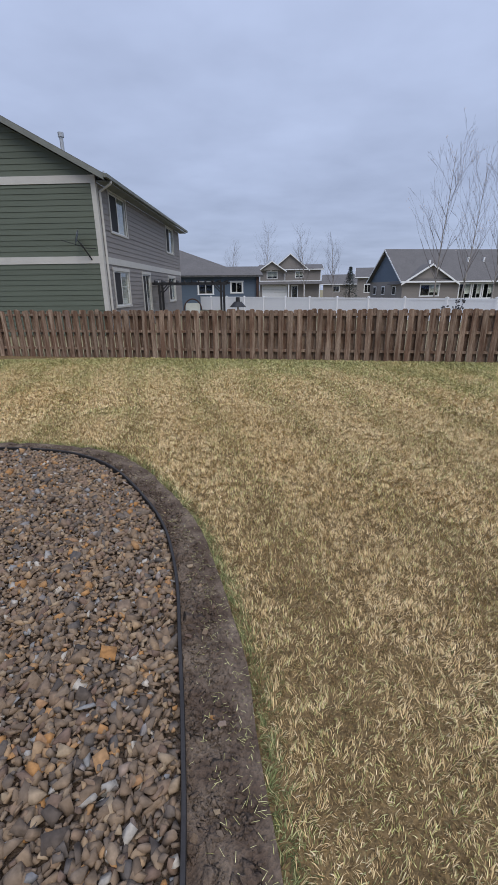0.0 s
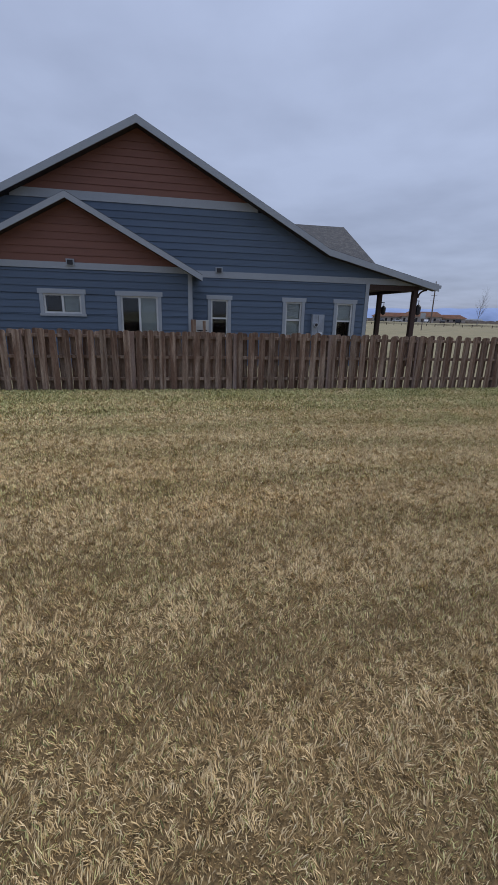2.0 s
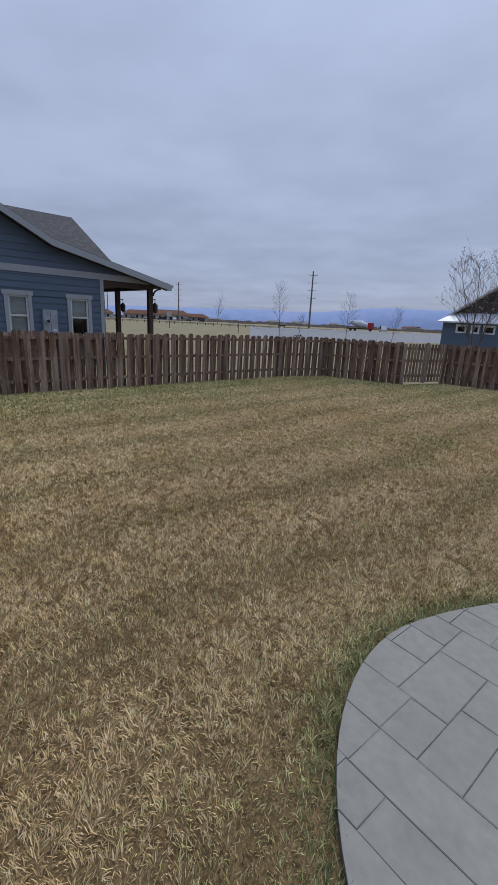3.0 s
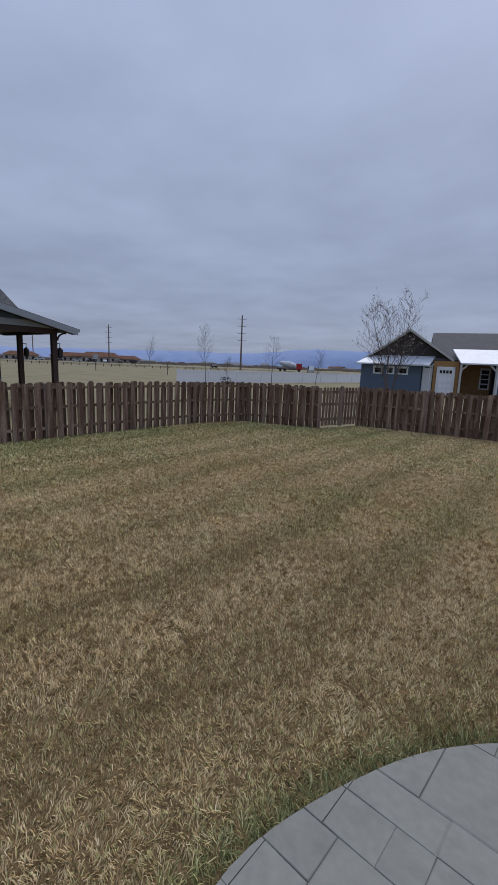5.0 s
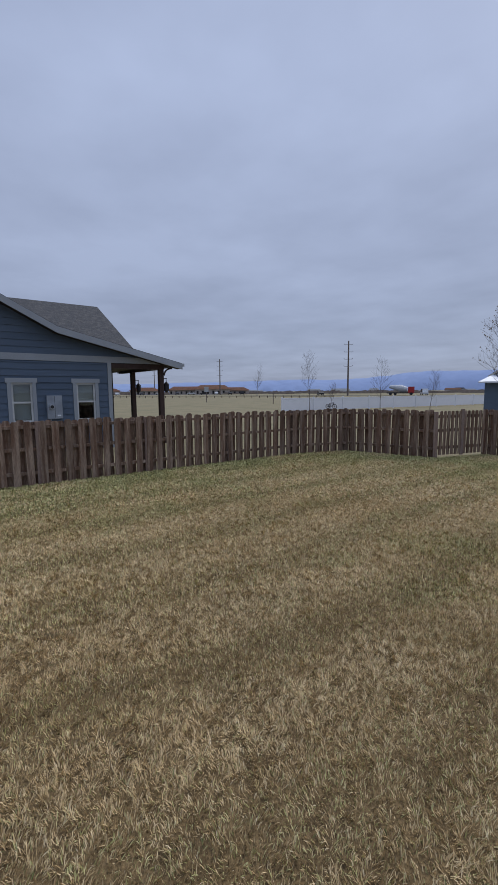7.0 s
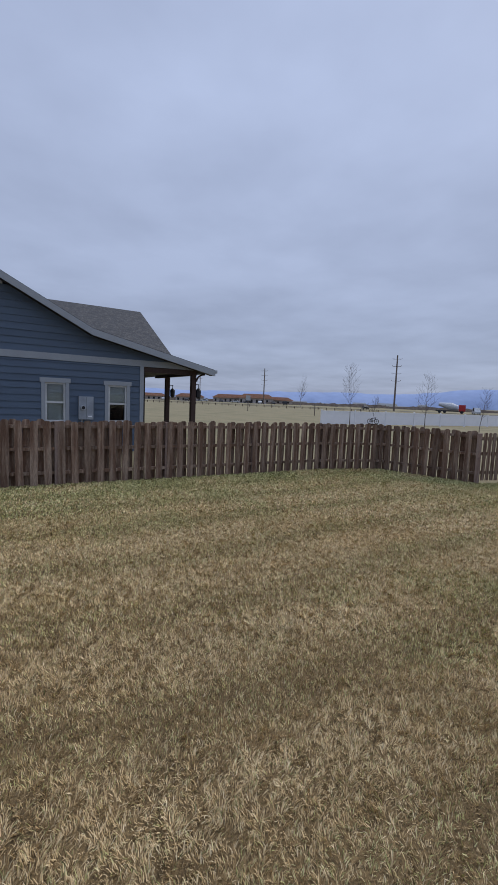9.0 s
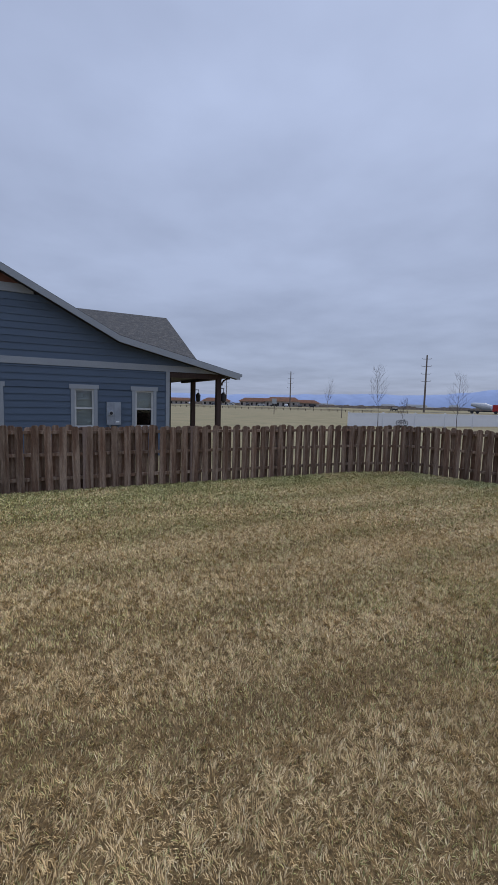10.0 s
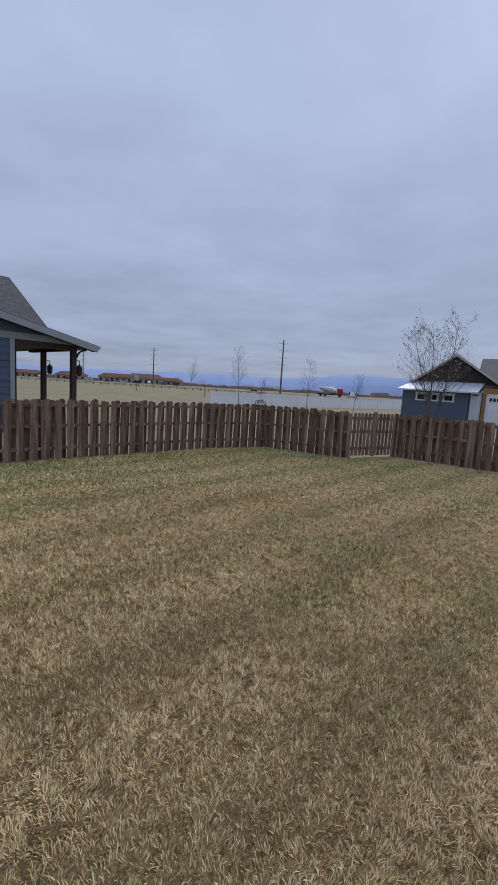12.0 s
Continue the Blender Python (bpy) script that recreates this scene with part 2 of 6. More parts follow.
M_GRASS_TINTS = [(0.35, 1.1, (0.66, 0.68, 0.55), 0.55, 0.7), (0.4, 0.35, (0.9, 0.8, 0.66), 0.48, 0.66), (0.22, 3.5, (0.74, 0.68, 0.58), 0.5, 0.68), (0.5, 22.0, (0.6, 0.54, 0.46), 0.48, 0.6)]
M = dict(
    blue=material("blue painted lap siding", (0.088, 0.122, 0.172), 0.6, 0.08, 1.2, 30, 0.25, (1, 1, 6), per=0.06, second=(0.078, 0.106, 0.15)),
    rust=material("rust brown lap siding", (0.19, 0.085, 0.06), 0.6, 0.08, 1.2, 30, 0.25, (1, 1, 6), per=0.06, second=(0.16, 0.072, 0.05)),
    green=material("green lap siding", (0.1, 0.118, 0.092), 0.65, 0.08, 1.0, 30, 0.25, (1, 1, 6), per=0.06, second=(0.088, 0.104, 0.08)),
    taupe=material("grey taupe siding", (0.22, 0.205, 0.195), 0.65, 0.08, 1.0, 30, 0.25, (1, 1, 6), per=0.05, second=(0.19, 0.178, 0.17)),
    trim=material("light grey painted trim", (0.31, 0.335, 0.36), 0.55, 0.06, 2, 40, 0.1, second=(0.28, 0.3, 0.325)),
    trim_warm=material("greige painted trim", (0.48, 0.47, 0.44), 0.55, 0.06, 2, 40, 0.1, second=(0.42, 0.41, 0.39)),
    white=material("white painted trim", (0.72, 0.74, 0.76), 0.5, 0.05, 2, 40, 0.05, second=(0.64, 0.66, 0.69)),
    vinyl=material("white vinyl", (0.8, 0.81, 0.84), 0.4, 0.04, 1, 20, 0.05, second=(0.74, 0.75, 0.79)),
    frame=material("off-white window frame", (0.6, 0.61, 0.6), 0.4, 0.03, 2, 40, 0.0),
    dark=material("dark stained timber", (0.055, 0.032, 0.026), 0.6, 0.25, 3, 40, 0.3, (6, 6, 1)),
    # near-black base colour holds the shade under eaves and porches
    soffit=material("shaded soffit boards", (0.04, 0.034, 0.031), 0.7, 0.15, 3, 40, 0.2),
    shingle=material("grey asphalt shingle", (0.06, 0.062, 0.066), 0.92, 0.45, 5, 16, 0.8, (1, 1, 1), second=(0.095, 0.092, 0.09), blend=0.9, bumpscale=0.02),
    shingle_brown=material("brown asphalt shingle", (0.11, 0.08, 0.066), 0.92, 0.2, 2, 14, 0.6, second=(0.09, 0.066, 0.056), bumpscale=0.02),
    shingle_far=material("weathered charcoal shingle", (0.125, 0.12, 0.12), 0.92, 0.18, 1, 8, 0.4, second=(0.1, 0.097, 0.097), bumpscale=0.02),
    blind=material("window blind", (0.5, 0.52, 0.48), 0.8, 0.04, 2, 30, 0.0),
    # near-black: the dimness of unlit rooms is put into the colour
    dusk=material("dim interior", (0.03, 0.03, 0.032), 0.9, 0.2, 2, 20, 0.0),
    glass=glass_material("window glass"),
    fence=material("brown stained weathered cedar", (0.13, 0.077, 0.051), 0.85, 0.4, 2.6, 26, 0.8, (6, 6, 0.45), per=0.24, second=(0.31, 0.235, 0.175), blend=0.85, bumpscale=0.006),
    post=material("weathered fence post timber", (0.21, 0.14, 0.11), 0.85, 0.25, 2.5, 30, 0.6, (5, 5, 0.5), per=0.15, second=(0.3, 0.24, 0.2), blend=0.8, bumpscale=0.006),
    fence_tan=material("tan cedar boards", (0.3, 0.215, 0.155), 0.85, 0.2, 2.2, 30, 0.5, (5, 5, 0.5), per=0.2, second=(0.16, 0.11, 0.085), blend=0.6),
    metal=material("galvanised metal", (0.42, 0.44, 0.46), 0.45, 0.1, 4, 40, 0.05, metal=0.6, second=(0.36, 0.38, 0.4)),
    meter=material("grey painted meter box", (0.3, 0.33, 0.37), 0.5, 0.06, 4, 40, 0.05),
    black=material("black plastic", (0.025, 0.025, 0.028), 0.5, 0.1, 4, 40, 0.05),
    red=material("red paint", (0.4, 0.03, 0.03), 0.4, 0.1, 4, 40, 0.0),
    orange=material("orange timber siding", (0.34, 0.19, 0.075), 0.7, 0.15, 3, 30, 0.2, (1, 1, 5)),
    tin=material("pale metal roofing", (0.62, 0.65, 0.7), 0.45, 0.06, 2, 20, 0.05, metal=0.2, second=(0.5, 0.53, 0.58)),
    bark=material("grey brown bark", (0.12, 0.095, 0.085), 0.9, 0.3, 6, 50, 0.5, (3, 3, 1), second=(0.1, 0.08, 0.075)),
    aspen=material("pale aspen bark", (0.3, 0.28, 0.26), 0.85, 0.2, 4, 30, 0.3, (3, 3, 1), second=(0.16, 0.14, 0.13), blend=0.8),
    needle=material("dark conifer needles", (0.035, 0.05, 0.045), 0.9, 0.4, 6, 30, 0.0, per=0.3, island=True),
    leaf=material("withered leaves", (0.4, 0.34, 0.3), 0.9, 0.3, 6, 30, 0.0, per=0.3, island=True),
    pole=material("weathered utility pole", (0.16, 0.13, 0.115), 0.9, 0.2, 4, 30, 0.2),
    # distance haze is put into the pale blue base colour
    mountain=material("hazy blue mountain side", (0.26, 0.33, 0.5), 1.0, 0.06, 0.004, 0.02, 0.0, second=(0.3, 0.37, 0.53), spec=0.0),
    asphalt=material("worn asphalt", (0.09, 0.09, 0.09), 0.9, 0.15, 1, 30, 0.2),
    farroof=material("red brown shop roof", (0.46, 0.25, 0.17), 0.8, 0.15, 1, 8, 0.0),
    farwall=material("pale shop wall", (0.46, 0.42, 0.4), 0.8, 0.3, 0.3, 2, 0.0),
    car_light=material("pale car paint", (0.5, 0.52, 0.54), 0.3, 0.05, 2, 20, 0.0),
    car_dark=material("dark car paint", (0.03, 0.03, 0.035), 0.3, 0.05, 2, 20, 0.0),
    soil=material("damp brown soil", (0.088, 0.06, 0.042), 0.95, 0.4, 5, 60, 1.0, second=(0.19, 0.145, 0.105), blend=0.8, bumpscale=0.02),
    edging=material("black plastic edging", (0.03, 0.027, 0.026), 0.6, 0.2, 6, 60, 0.2),
    slab=material("grey stamped concrete", (0.225, 0.224, 0.196), 0.7, 0.08, 7.0, 24, 0.45, per=0.035, second=(0.196, 0.19, 0.168), blend=0.8, bumpscale=0.006),
    joint=material("dark concrete joint", (0.13, 0.122, 0.108), 0.9, 0.2, 6, 50, 0.3),
    field=material("dry grassland", (0.235, 0.2, 0.115), 0.95, 0.18, 0.35, 9, 0.8, second=(0.17, 0.155, 0.085), blend=0.8, bumpscale=0.02),
    stone=ramp_material("mixed river stone", [(0.0, (0.07, 0.058, 0.05)), (0.1, (0.17, 0.12, 0.08)), (0.3, (0.2, 0.14, 0.09)), (0.42, (0.1, 0.088, 0.08)), (0.58, (0.26, 0.18, 0.11)), (0.7, (0.15, 0.1, 0.075)), (0.84, (0.3, 0.225, 0.145)), (0.92, (0.34, 0.17, 0.06)), (0.96, (0.2, 0.2, 0.2)), (1.0, (0.42, 0.37, 0.3))], 0.92, True, 0.3, 38, 0.7),
    stone_one=ramp_material("single river stone", [(0.0, (0.07, 0.058, 0.05)), (0.1, (0.17, 0.12, 0.08)), (0.3, (0.2, 0.14, 0.09)), (0.42, (0.1, 0.088, 0.08)), (0.58, (0.26, 0.18, 0.11)), (0.7, (0.15, 0.1, 0.075)), (0.84, (0.3, 0.225, 0.145)), (0.92, (0.34, 0.17, 0.06)), (0.96, (0.2, 0.2, 0.2)), (1.0, (0.42, 0.37, 0.3))], 0.92, False, 0.3, 38, 0.7),
    grass=ramp_material("dry winter grass", [(0.0, (0.3, 0.2, 0.09)), (0.2, (0.55, 0.395, 0.19)), (0.5, (0.76, 0.575, 0.31)), (0.85, (0.86, 0.69, 0.41)), (0.94, (0.88, 0.75, 0.5)), (0.97, (0.36, 0.34, 0.13)), (1.0, (0.22, 0.24, 0.09))], 0.7, True, 0.1, 5, 0.0, blotch=M_GRASS_TINTS),
    olive_grass=ramp_material("half dormant olive grass", [(0.0, (0.22, 0.2, 0.07)), (0.35, (0.44, 0.42, 0.16)), (0.75, (0.62, 0.59, 0.27)), (1.0, (0.78, 0.72, 0.38))], 0.75, True, 0.1, 5, 0.0, blotch=M_GRASS_TINTS[1:3]),
    # darker brown puts the shade of lawn gaps and stripes into blade colour
    brown_grass=ramp_material("brown grass with shade in its colour", [(0.0, (0.1, 0.065, 0.03)), (0.4, (0.24, 0.16, 0.075)), (0.8, (0.4, 0.28, 0.14)), (1.0, (0.56, 0.42, 0.22))], 0.8, True, 0.1, 5, 0.0),
    green_grass=ramp_material("fresh green grass", [(0.0, (0.07, 0.085, 0.03)), (0.5, (0.18, 0.205, 0.075)), (1.0, (0.4, 0.37, 0.18))], 0.8, True, 0.1, 5, 0.0),
    twig=material("grey brown twigs", (0.17, 0.15, 0.145), 0.9, 0.2, 4, 30, 0.0),
    screen=material("dark insect screen", (0.035, 0.035, 0.038), 0.9, 0.05, 4, 40, 0.0),
    fascia=material("grey green fascia", (0.17, 0.18, 0.165), 0.6, 0.06, 2, 40, 0.1),
)

# ---- mesh helpers ----


def part(name, bm, mat, parent=None, label="", kind="", smooth=False):
    me = bpy.data.meshes.new(name)
    bm.normal_update()
    bm.to_mesh(me)
    bm.free()
    me.materials.append(M[mat] if isinstance(mat, str) else mat)
    if smooth:
        me.polygons.foreach_set("use_smooth", [True] * len(me.polygons))
    ob = new(name, me)
    ob.parent = parent
    return tagged(ob, label=label, kind=kind)


def thing(name, label, category, group="", m=None, kind=""):
    ob = new(name)
    if m is not None:
        ob.matrix_world = m
    return tagged(ob, label, category, group, kind)


def box(bm, x0, x1, y0, y1, z0, z1):
    v = [bm.verts.new(p) for p in ((x0, y0, z0), (x1, y0, z0), (x1, y1, z0), (x0, y1, z0), (x0, y0, z1), (x1, y0, z1), (x1, y1, z1), (x0, y1, z1))]
    for f in ((3, 2, 1, 0), (4, 5, 6, 7), (0, 1, 5, 4), (1, 2, 6, 5), (2, 3, 7, 6), (3, 0, 4, 7)):
        bm.faces.new([v[k] for k in f])
    return v


def boxes(*specs):
    bm = bmesh.new()
    for s in specs:
        box(bm, *s)
    return bm


def prism(bm, outline, axis, a, b):
    """An outline of pairs drawn out along an axis from a to b. axis 'y': pairs are x, z; 'x': y, z; 'z': x, y."""
    def at(p, d):
        return (p[0], d, p[1]) if axis == "y" else (d, p[0], p[1]) if axis == "x" else (p[0], p[1], d)
    lo, hi = [bm.verts.new(at(p, a)) for p in outline], [bm.verts.new(at(p, b)) for p in outline]
    bm.faces.new(lo); bm.faces.new(hi[::-1])
    for k in range(len(outline)):
        j = (k + 1) % len(outline)
        bm.faces.new((lo[j], lo[k], hi[k], hi[j]))
    bmesh.ops.recalc_face_normals(bm, faces=bm.faces)


def slab_quad(bm, pts, thick):
    """A thick sheet under the given upper corner points."""
    up = [bm.verts.new(p) for p in pts]
    dn = [bm.verts.new((p[0], p[1], p[2] - thick)) for p in pts]
    bm.faces.new(up); bm.faces.new(dn[::-1])
    for k in range(len(pts)):
        j = (k + 1) % len(pts)
        bm.faces.new((up[j], up[k], dn[k], dn[j]))
    bmesh.ops.recalc_face_normals(bm, faces=bm.faces)


def tube(bm, a, b, ra, rb, sides=5):
    a, b = Vector(a), Vector(b)
    d = (b - a).normalized()
    u = d.orthogonal().normalized()
    w = d.cross(u)
    ring = [[bm.verts.new(p + (u * math.cos(t) + w * math.sin(t)) * r) for t in (2 * math.pi * k / sides for k in range(sides))] for p, r in ((a, ra), (b, rb))]
    for k in range(sides):
        j = (k + 1) % sides
        bm.faces.new((ring[0][k], ring[0][j], ring[1][j], ring[1][k]))
    bm.faces.new(ring[0][::-1]); bm.faces.new(ring[1])


def cells(span, z0, z1, step, holes):
    """Courses of a wall: span(z) gives its two ends at a height; holes (x0, x1, z0, z1) are left out."""
    cuts = sorted({z0, z1} | {v for h in holes for v in h[2:] if z0 < v < z1} | {z0 + step * k for k in range(1, int((z1 - z0) / step) + 1) if z0 + step * k < z1 - 0.01})
    for a, b in zip(cuts, cuts[1:]):
        if b - a < 0.004:
            continue
        (l0, r0), (l1, r1) = span(a), span(b)
        inside = sorted(h for h in holes if h[2] < (a + b) / 2 < h[3])
        x, xt = l0, l1
        for h in inside:
            if h[0] > x:
                yield x, h[0], xt, h[0], a, b
            x = xt = max(x, h[1])
        if r0 > x:
            yield x, r0, xt, max(r1, xt), a, b


def lap_wall(parent, span, z0, z1, holes, colour, at=0.0, step=0.19, thick=0.15, colour_above=None, boards=True, flip=False, side="y"):
    """A wall facing -y (or, with side 'x', facing +x) with lap boards that are objects of their own over a backing."""
    def turn(x, y, z):
        return (x, at + y, z) if side == "y" else (at - y, x, z)
    bm = bmesh.new()
    spans = list(cells(span, z0, z1, 10.0 if not boards else step, holes))
    for x0, x1, t0, t1, a, b in spans:
        v = [bm.verts.new(turn(*p)) for p in ((x0, 0, a), (x1, 0, a), (t1, 0, b), (t0, 0, b), (x0, thick, a), (x1, thick, a), (t1, thick, b), (t0, thick, b))]
        for f in ((0, 1, 2, 3), (5, 4, 7, 6), (1, 5, 6, 2), (4, 0, 3, 7), (3, 2, 6, 7), (4, 5, 1, 0)):
            bm.faces.new([v[k] for k in f])
    bmesh.ops.recalc_face_normals(bm, faces=bm.faces)
    wall = part("wall", bm, colour, parent)
    if boards:
        for x0, x1, t0, t1, a, b in spans:
            bm = bmesh.new()
            f0, f1, gap = -0.026, -0.006, -0.002
            v = [bm.verts.new(turn(*p)) for p in ((x0, f0, a), (x1, f0, a), (t1, f1, b), (t0, f1, b), (x0, gap, a), (x1, gap, a), (t1, gap, b), (t0, gap, b))]
            for f in ((0, 1, 2, 3), (1, 5, 6, 2), (4, 0, 3, 7), (4, 5, 1, 0), (3, 2, 6, 7)):
                bm.faces.new([v[k] for k in f])
            bmesh.ops.recalc_face_normals(bm, faces=bm.faces)
            part("siding_board", bm, colour_above[1] if colour_above and a >= colour_above[0] - 0.01 else colour, wall)
    return wall


def window(parent, x0, x1, z0, z1, at=0.0, style="hung", trim="trim", blind=0.0, side="y", cas=0.1, name="window"):
    """A cased window in a hole (x0, x1, z0, z1) of a wall that faces -y (or +x)."""
    def bx(*specs):
        bm = bmesh.new()
        for a0, a1, b0, b1, c0, c1 in specs:
            if side == "y":
                box(bm, a0, a1, at + b0, at + b1, c0, c1)
            else:
                box(bm, at - b1, at - b0, a0, a1, c0, c1)
        return bm
    w = part(name, bx((x0 - cas, x0, -0.045, 0.0, z0, z1), (x1, x1 + cas, -0.045, 0.0, z0, z1), (x0 - cas - 0.04, x1 + cas + 0.04, -0.05, 0.0, z1, z1 + cas + 0.03), (x0 - cas - 0.02, x1 + cas + 0.02, -0.055, 0.0, z0 - cas * 0.7, z0)), trim, parent, "window with painted casing")
    f = 0.05
    bars = [(x0, x0 + f, 0.0, 0.07, z0, z1), (x1 - f, x1, 0.0, 0.07, z0, z1), (x0 + f, x1 - f, 0.0, 0.07, z0, z0 + f), (x0 + f, x1 - f, 0.0, 0.07, z1 - f, z1)]
    if style == "hung":
        zm = (z0 + z1) / 2
        bars.append((x0 + f, x1 - f, 0.01, 0.06, zm - 0.025, zm + 0.025))
        panes = [(x0 + f, x1 - f, z0 + f, zm - 0.025), (x0 + f, x1 - f, zm + 0.025, z1 - f)]
    elif style == "slide":
        xm = (x0 + x1) / 2
        bars.append((xm - 0.03, xm + 0.03, 0.01, 0.06, z0 + f, z1 - f))
        panes = [(x0 + f, xm - 0.03, z0 + f, z1 - f), (xm + 0.03, x1 - f, z0 + f, z1 - f)]
    else:
        panes = [(x0 + f, x1 - f, z0 + f, z1 - f)]
    part("sash_frame", bx(*bars), "frame", w)
    for p in panes:
        g = part("pane", bx((p[0], p[1], 0.03, 0.036, p[2], p[3])), "glass", w)
        g.visible_shadow = False
    for bl in (blind if isinstance(blind, (list, tuple)) else [blind]):
        if bl:
            a, b, c, d = bl if isinstance(bl, (list, tuple)) else (0, 1, 1 - bl, 1)
            part("blind", bx((x0 + f + (x1 - x0 - 2 * f) * a, x0 + f + (x1 - x0 - 2 * f) * b, 0.09, 0.1, z0 + f + (z1 - z0 - 2 * f) * c, z0 + f + (z1 - z0 - 2 * f) * d)), "blind", w)
    # added dark sheet behind the panes in place of the room's shade
    part("room_lining", bx((x0 - 0.05, x1 + 0.05, 0.6, 0.62, z0 - 0.1, z1 + 0.1)), "dusk", w)
    return w


def inside(poly, x, y):
    """Which of the points x, y lie inside a polygon."""
    r = np.zeros(len(x), bool)
    for (ax, ay), (bx, by) in zip(poly, poly[1:] + poly[:1]):
        if ay == by:
            continue
        r ^= ((ay > y) != (by > y)) & (x < (bx - ax) * (y - ay) / (by - ay) + ax)
    return r


def smooth_line(pts, steps=5):
    """A rounded line through the points."""
    out = []
    p = [pts[0], *pts, pts[-1]]
    for k in range(1, len(p) - 2):
        for s in range(steps):
            t = s / steps
            out.append(tuple(0.5 * (2 * p[k][c] + (p[k + 1][c] - p[k - 1][c]) * t + (2 * p[k - 1][c] - 5 * p[k][c] + 4 * p[k + 1][c] - p[k + 2][c]) * t * t + (3 * p[k][c] - p[k - 1][c] - 3 * p[k + 1][c] + p[k + 2][c]) * t ** 3) for c in (0, 1)))
    return out + [pts[-1]]


def place(az, d):
    """A place at a compass angle (clockwise from ahead) and a distance from the middle of the walk."""
    return 0.66 + d * math.sin(radians(az)), -2.87 + d * math.cos(radians(az))


# ---- plan ----
CORNER_NE, CORNER_SE, GATE_A, GATE_B = (8.16, 9.62), (10.98, -11.45), (8.74, -12.53), (8.52, -14.2)
KINK_E = (11.2, -9.75)
NORTH_W, SOUTH_W = (-13.0, 13.35), (-7.0, -18.4)
ROCK_EDGE = smooth_line([(-6.0, 4.1), (-3.4, 4.3), (-2.5, 4.3), (-1.85, 4.17), (-1.4, 3.92), (-1.04, 3.55), (-0.66, 2.96), (-0.46, 2.56), (-0.35, 2.23), (-0.26, 1.86), (-0.19, 1.44), (-0.12, 1.01), (-0.06, 0.55), (0.0, -0.2), (0.03, -1.0)], 9)
DIRT_EDGE = smooth_line([(-6.0, 4.35), (-3.4, 4.55), (-2.5, 4.56), (-1.52, 4.31), (-0.99, 3.9), (-0.53, 3.22), (-0.22, 2.63), (-0.06, 2.13), (0.06, 1.67), (0.14, 1.33), (0.17, 1.02), (0.2, 0.79), (0.24, 0.5), (0.3, -0.2), (0.35, -1.0)], 9)
PATIO = [(-3.0, -2.27), (0.0, -2.27)] + [(0.12 + (1.415 + 0.065 * math.tanh((a - 2) / 14)) * math.cos(radians(a)), -3.77 + 1.51 * math.sin(radians(a))) for a in range(80, -81, -4)] + [(0.0, -5.24), (-3.0, -5.24)]
YARD = [NORTH_W, CORNER_NE, KINK_E, CORNER_SE, GATE_A, GATE_B, SOUTH_W]


def make_ground():
    bm = bmesh.new()
    near = [-60 + 6 * k for k in range(21)]
    xs = [-3000, -800, -250] + near + [250, 800, 3000]
    grid = [[bm.verts.new((x, y, -0.03)) for y in xs] for x in xs]
    for i in range(len(xs) - 1):
        for j in range(len(xs) - 1):
            bm.faces.new((grid[i][j], grid[i + 1][j], grid[i + 1][j + 1], grid[i][j + 1]))
    g = part("ground", bm, "field", None, "dry straw-coloured grass and soil under the lawn and fields", "structure")
    return g


make_ground()


def make_bed():
    bm = bmesh.new()
    dirt = ROCK_EDGE + DIRT_EDGE[::-1]
    n = len(ROCK_EDGE)
    rows = []
    for k in range(n):
        a, b = ROCK_EDGE[k], DIRT_EDGE[k]
        row = []
        for s in range(15):
            t = s / 14
            x, y = a[0] + (b[0] - a[0]) * t, a[1] + (b[1] - a[1]) * t
            z = 0.0 + 0.012 * noise.noise((x * 9, y * 9, 0)) + 0.016 * noise.noise((x * 22, y * 22, 3)) - 0.006 * math.sin(math.pi * t) + 0.008
            row.append(bm.verts.new((x, y, z)))
        rows.append(row)
    for r, q in zip(rows, rows[1:]):
        for s in range(14):
            bm.faces.new((r[s], q[s], q[s + 1], r[s + 1]))
    bmesh.ops.recalc_face_normals(bm, faces=bm.faces)
    part("dirt_strip", bm, "soil", None, "strip of bare brown soil between rock bed and lawn", "structure", True)
    bm = bmesh.new()
    bm.faces.new([bm.verts.new((x, y, -0.012)) for x, y in ROCK_EDGE + [(-6.0, -1.0)]])
    bmesh.ops.recalc_face_normals(bm, faces=bm.faces)
    part("rock_bed_base", bm, "soil", None, "dark soil under the landscaping stones", "structure")
    bm = bmesh.new()
    prev = None
    for k, (x, y) in enumerate(ROCK_EDGE):
        q = ROCK_EDGE[min(k + 1, n - 1)] if k < n - 1 else (x, y)
        p = ROCK_EDGE[max(k - 1, 0)]
        d = Vector((q[0] - p[0], q[1] - p[1], 0)).normalized()
        w = Vector((-d.y, d.x, 0))
        c = Vector((x, y, 0))
        ring = [bm.verts.new(c + w * a + Vector((0, 0, z))) for a, z in ((-0.006, -0.02), (-0.006, 0.035), (-0.011, 0.042), (-0.008, 0.052), (0.006, 0.052), (0.009, 0.042), (0.006, 0.035), (0.006, -0.02))]
        if prev:
            for s in range(8):
                bm.faces.new((prev[s], ring[s], ring[(s + 1) % 8], prev[(s + 1) % 8]))
        prev = ring
    bmesh.ops.recalc_face_normals(bm, faces=bm.faces)
    e = thing("bed_edging", "black plastic landscape edging around the rock bed", "edging")
    part("edging_strip", bm, "edging", e)


make_bed()


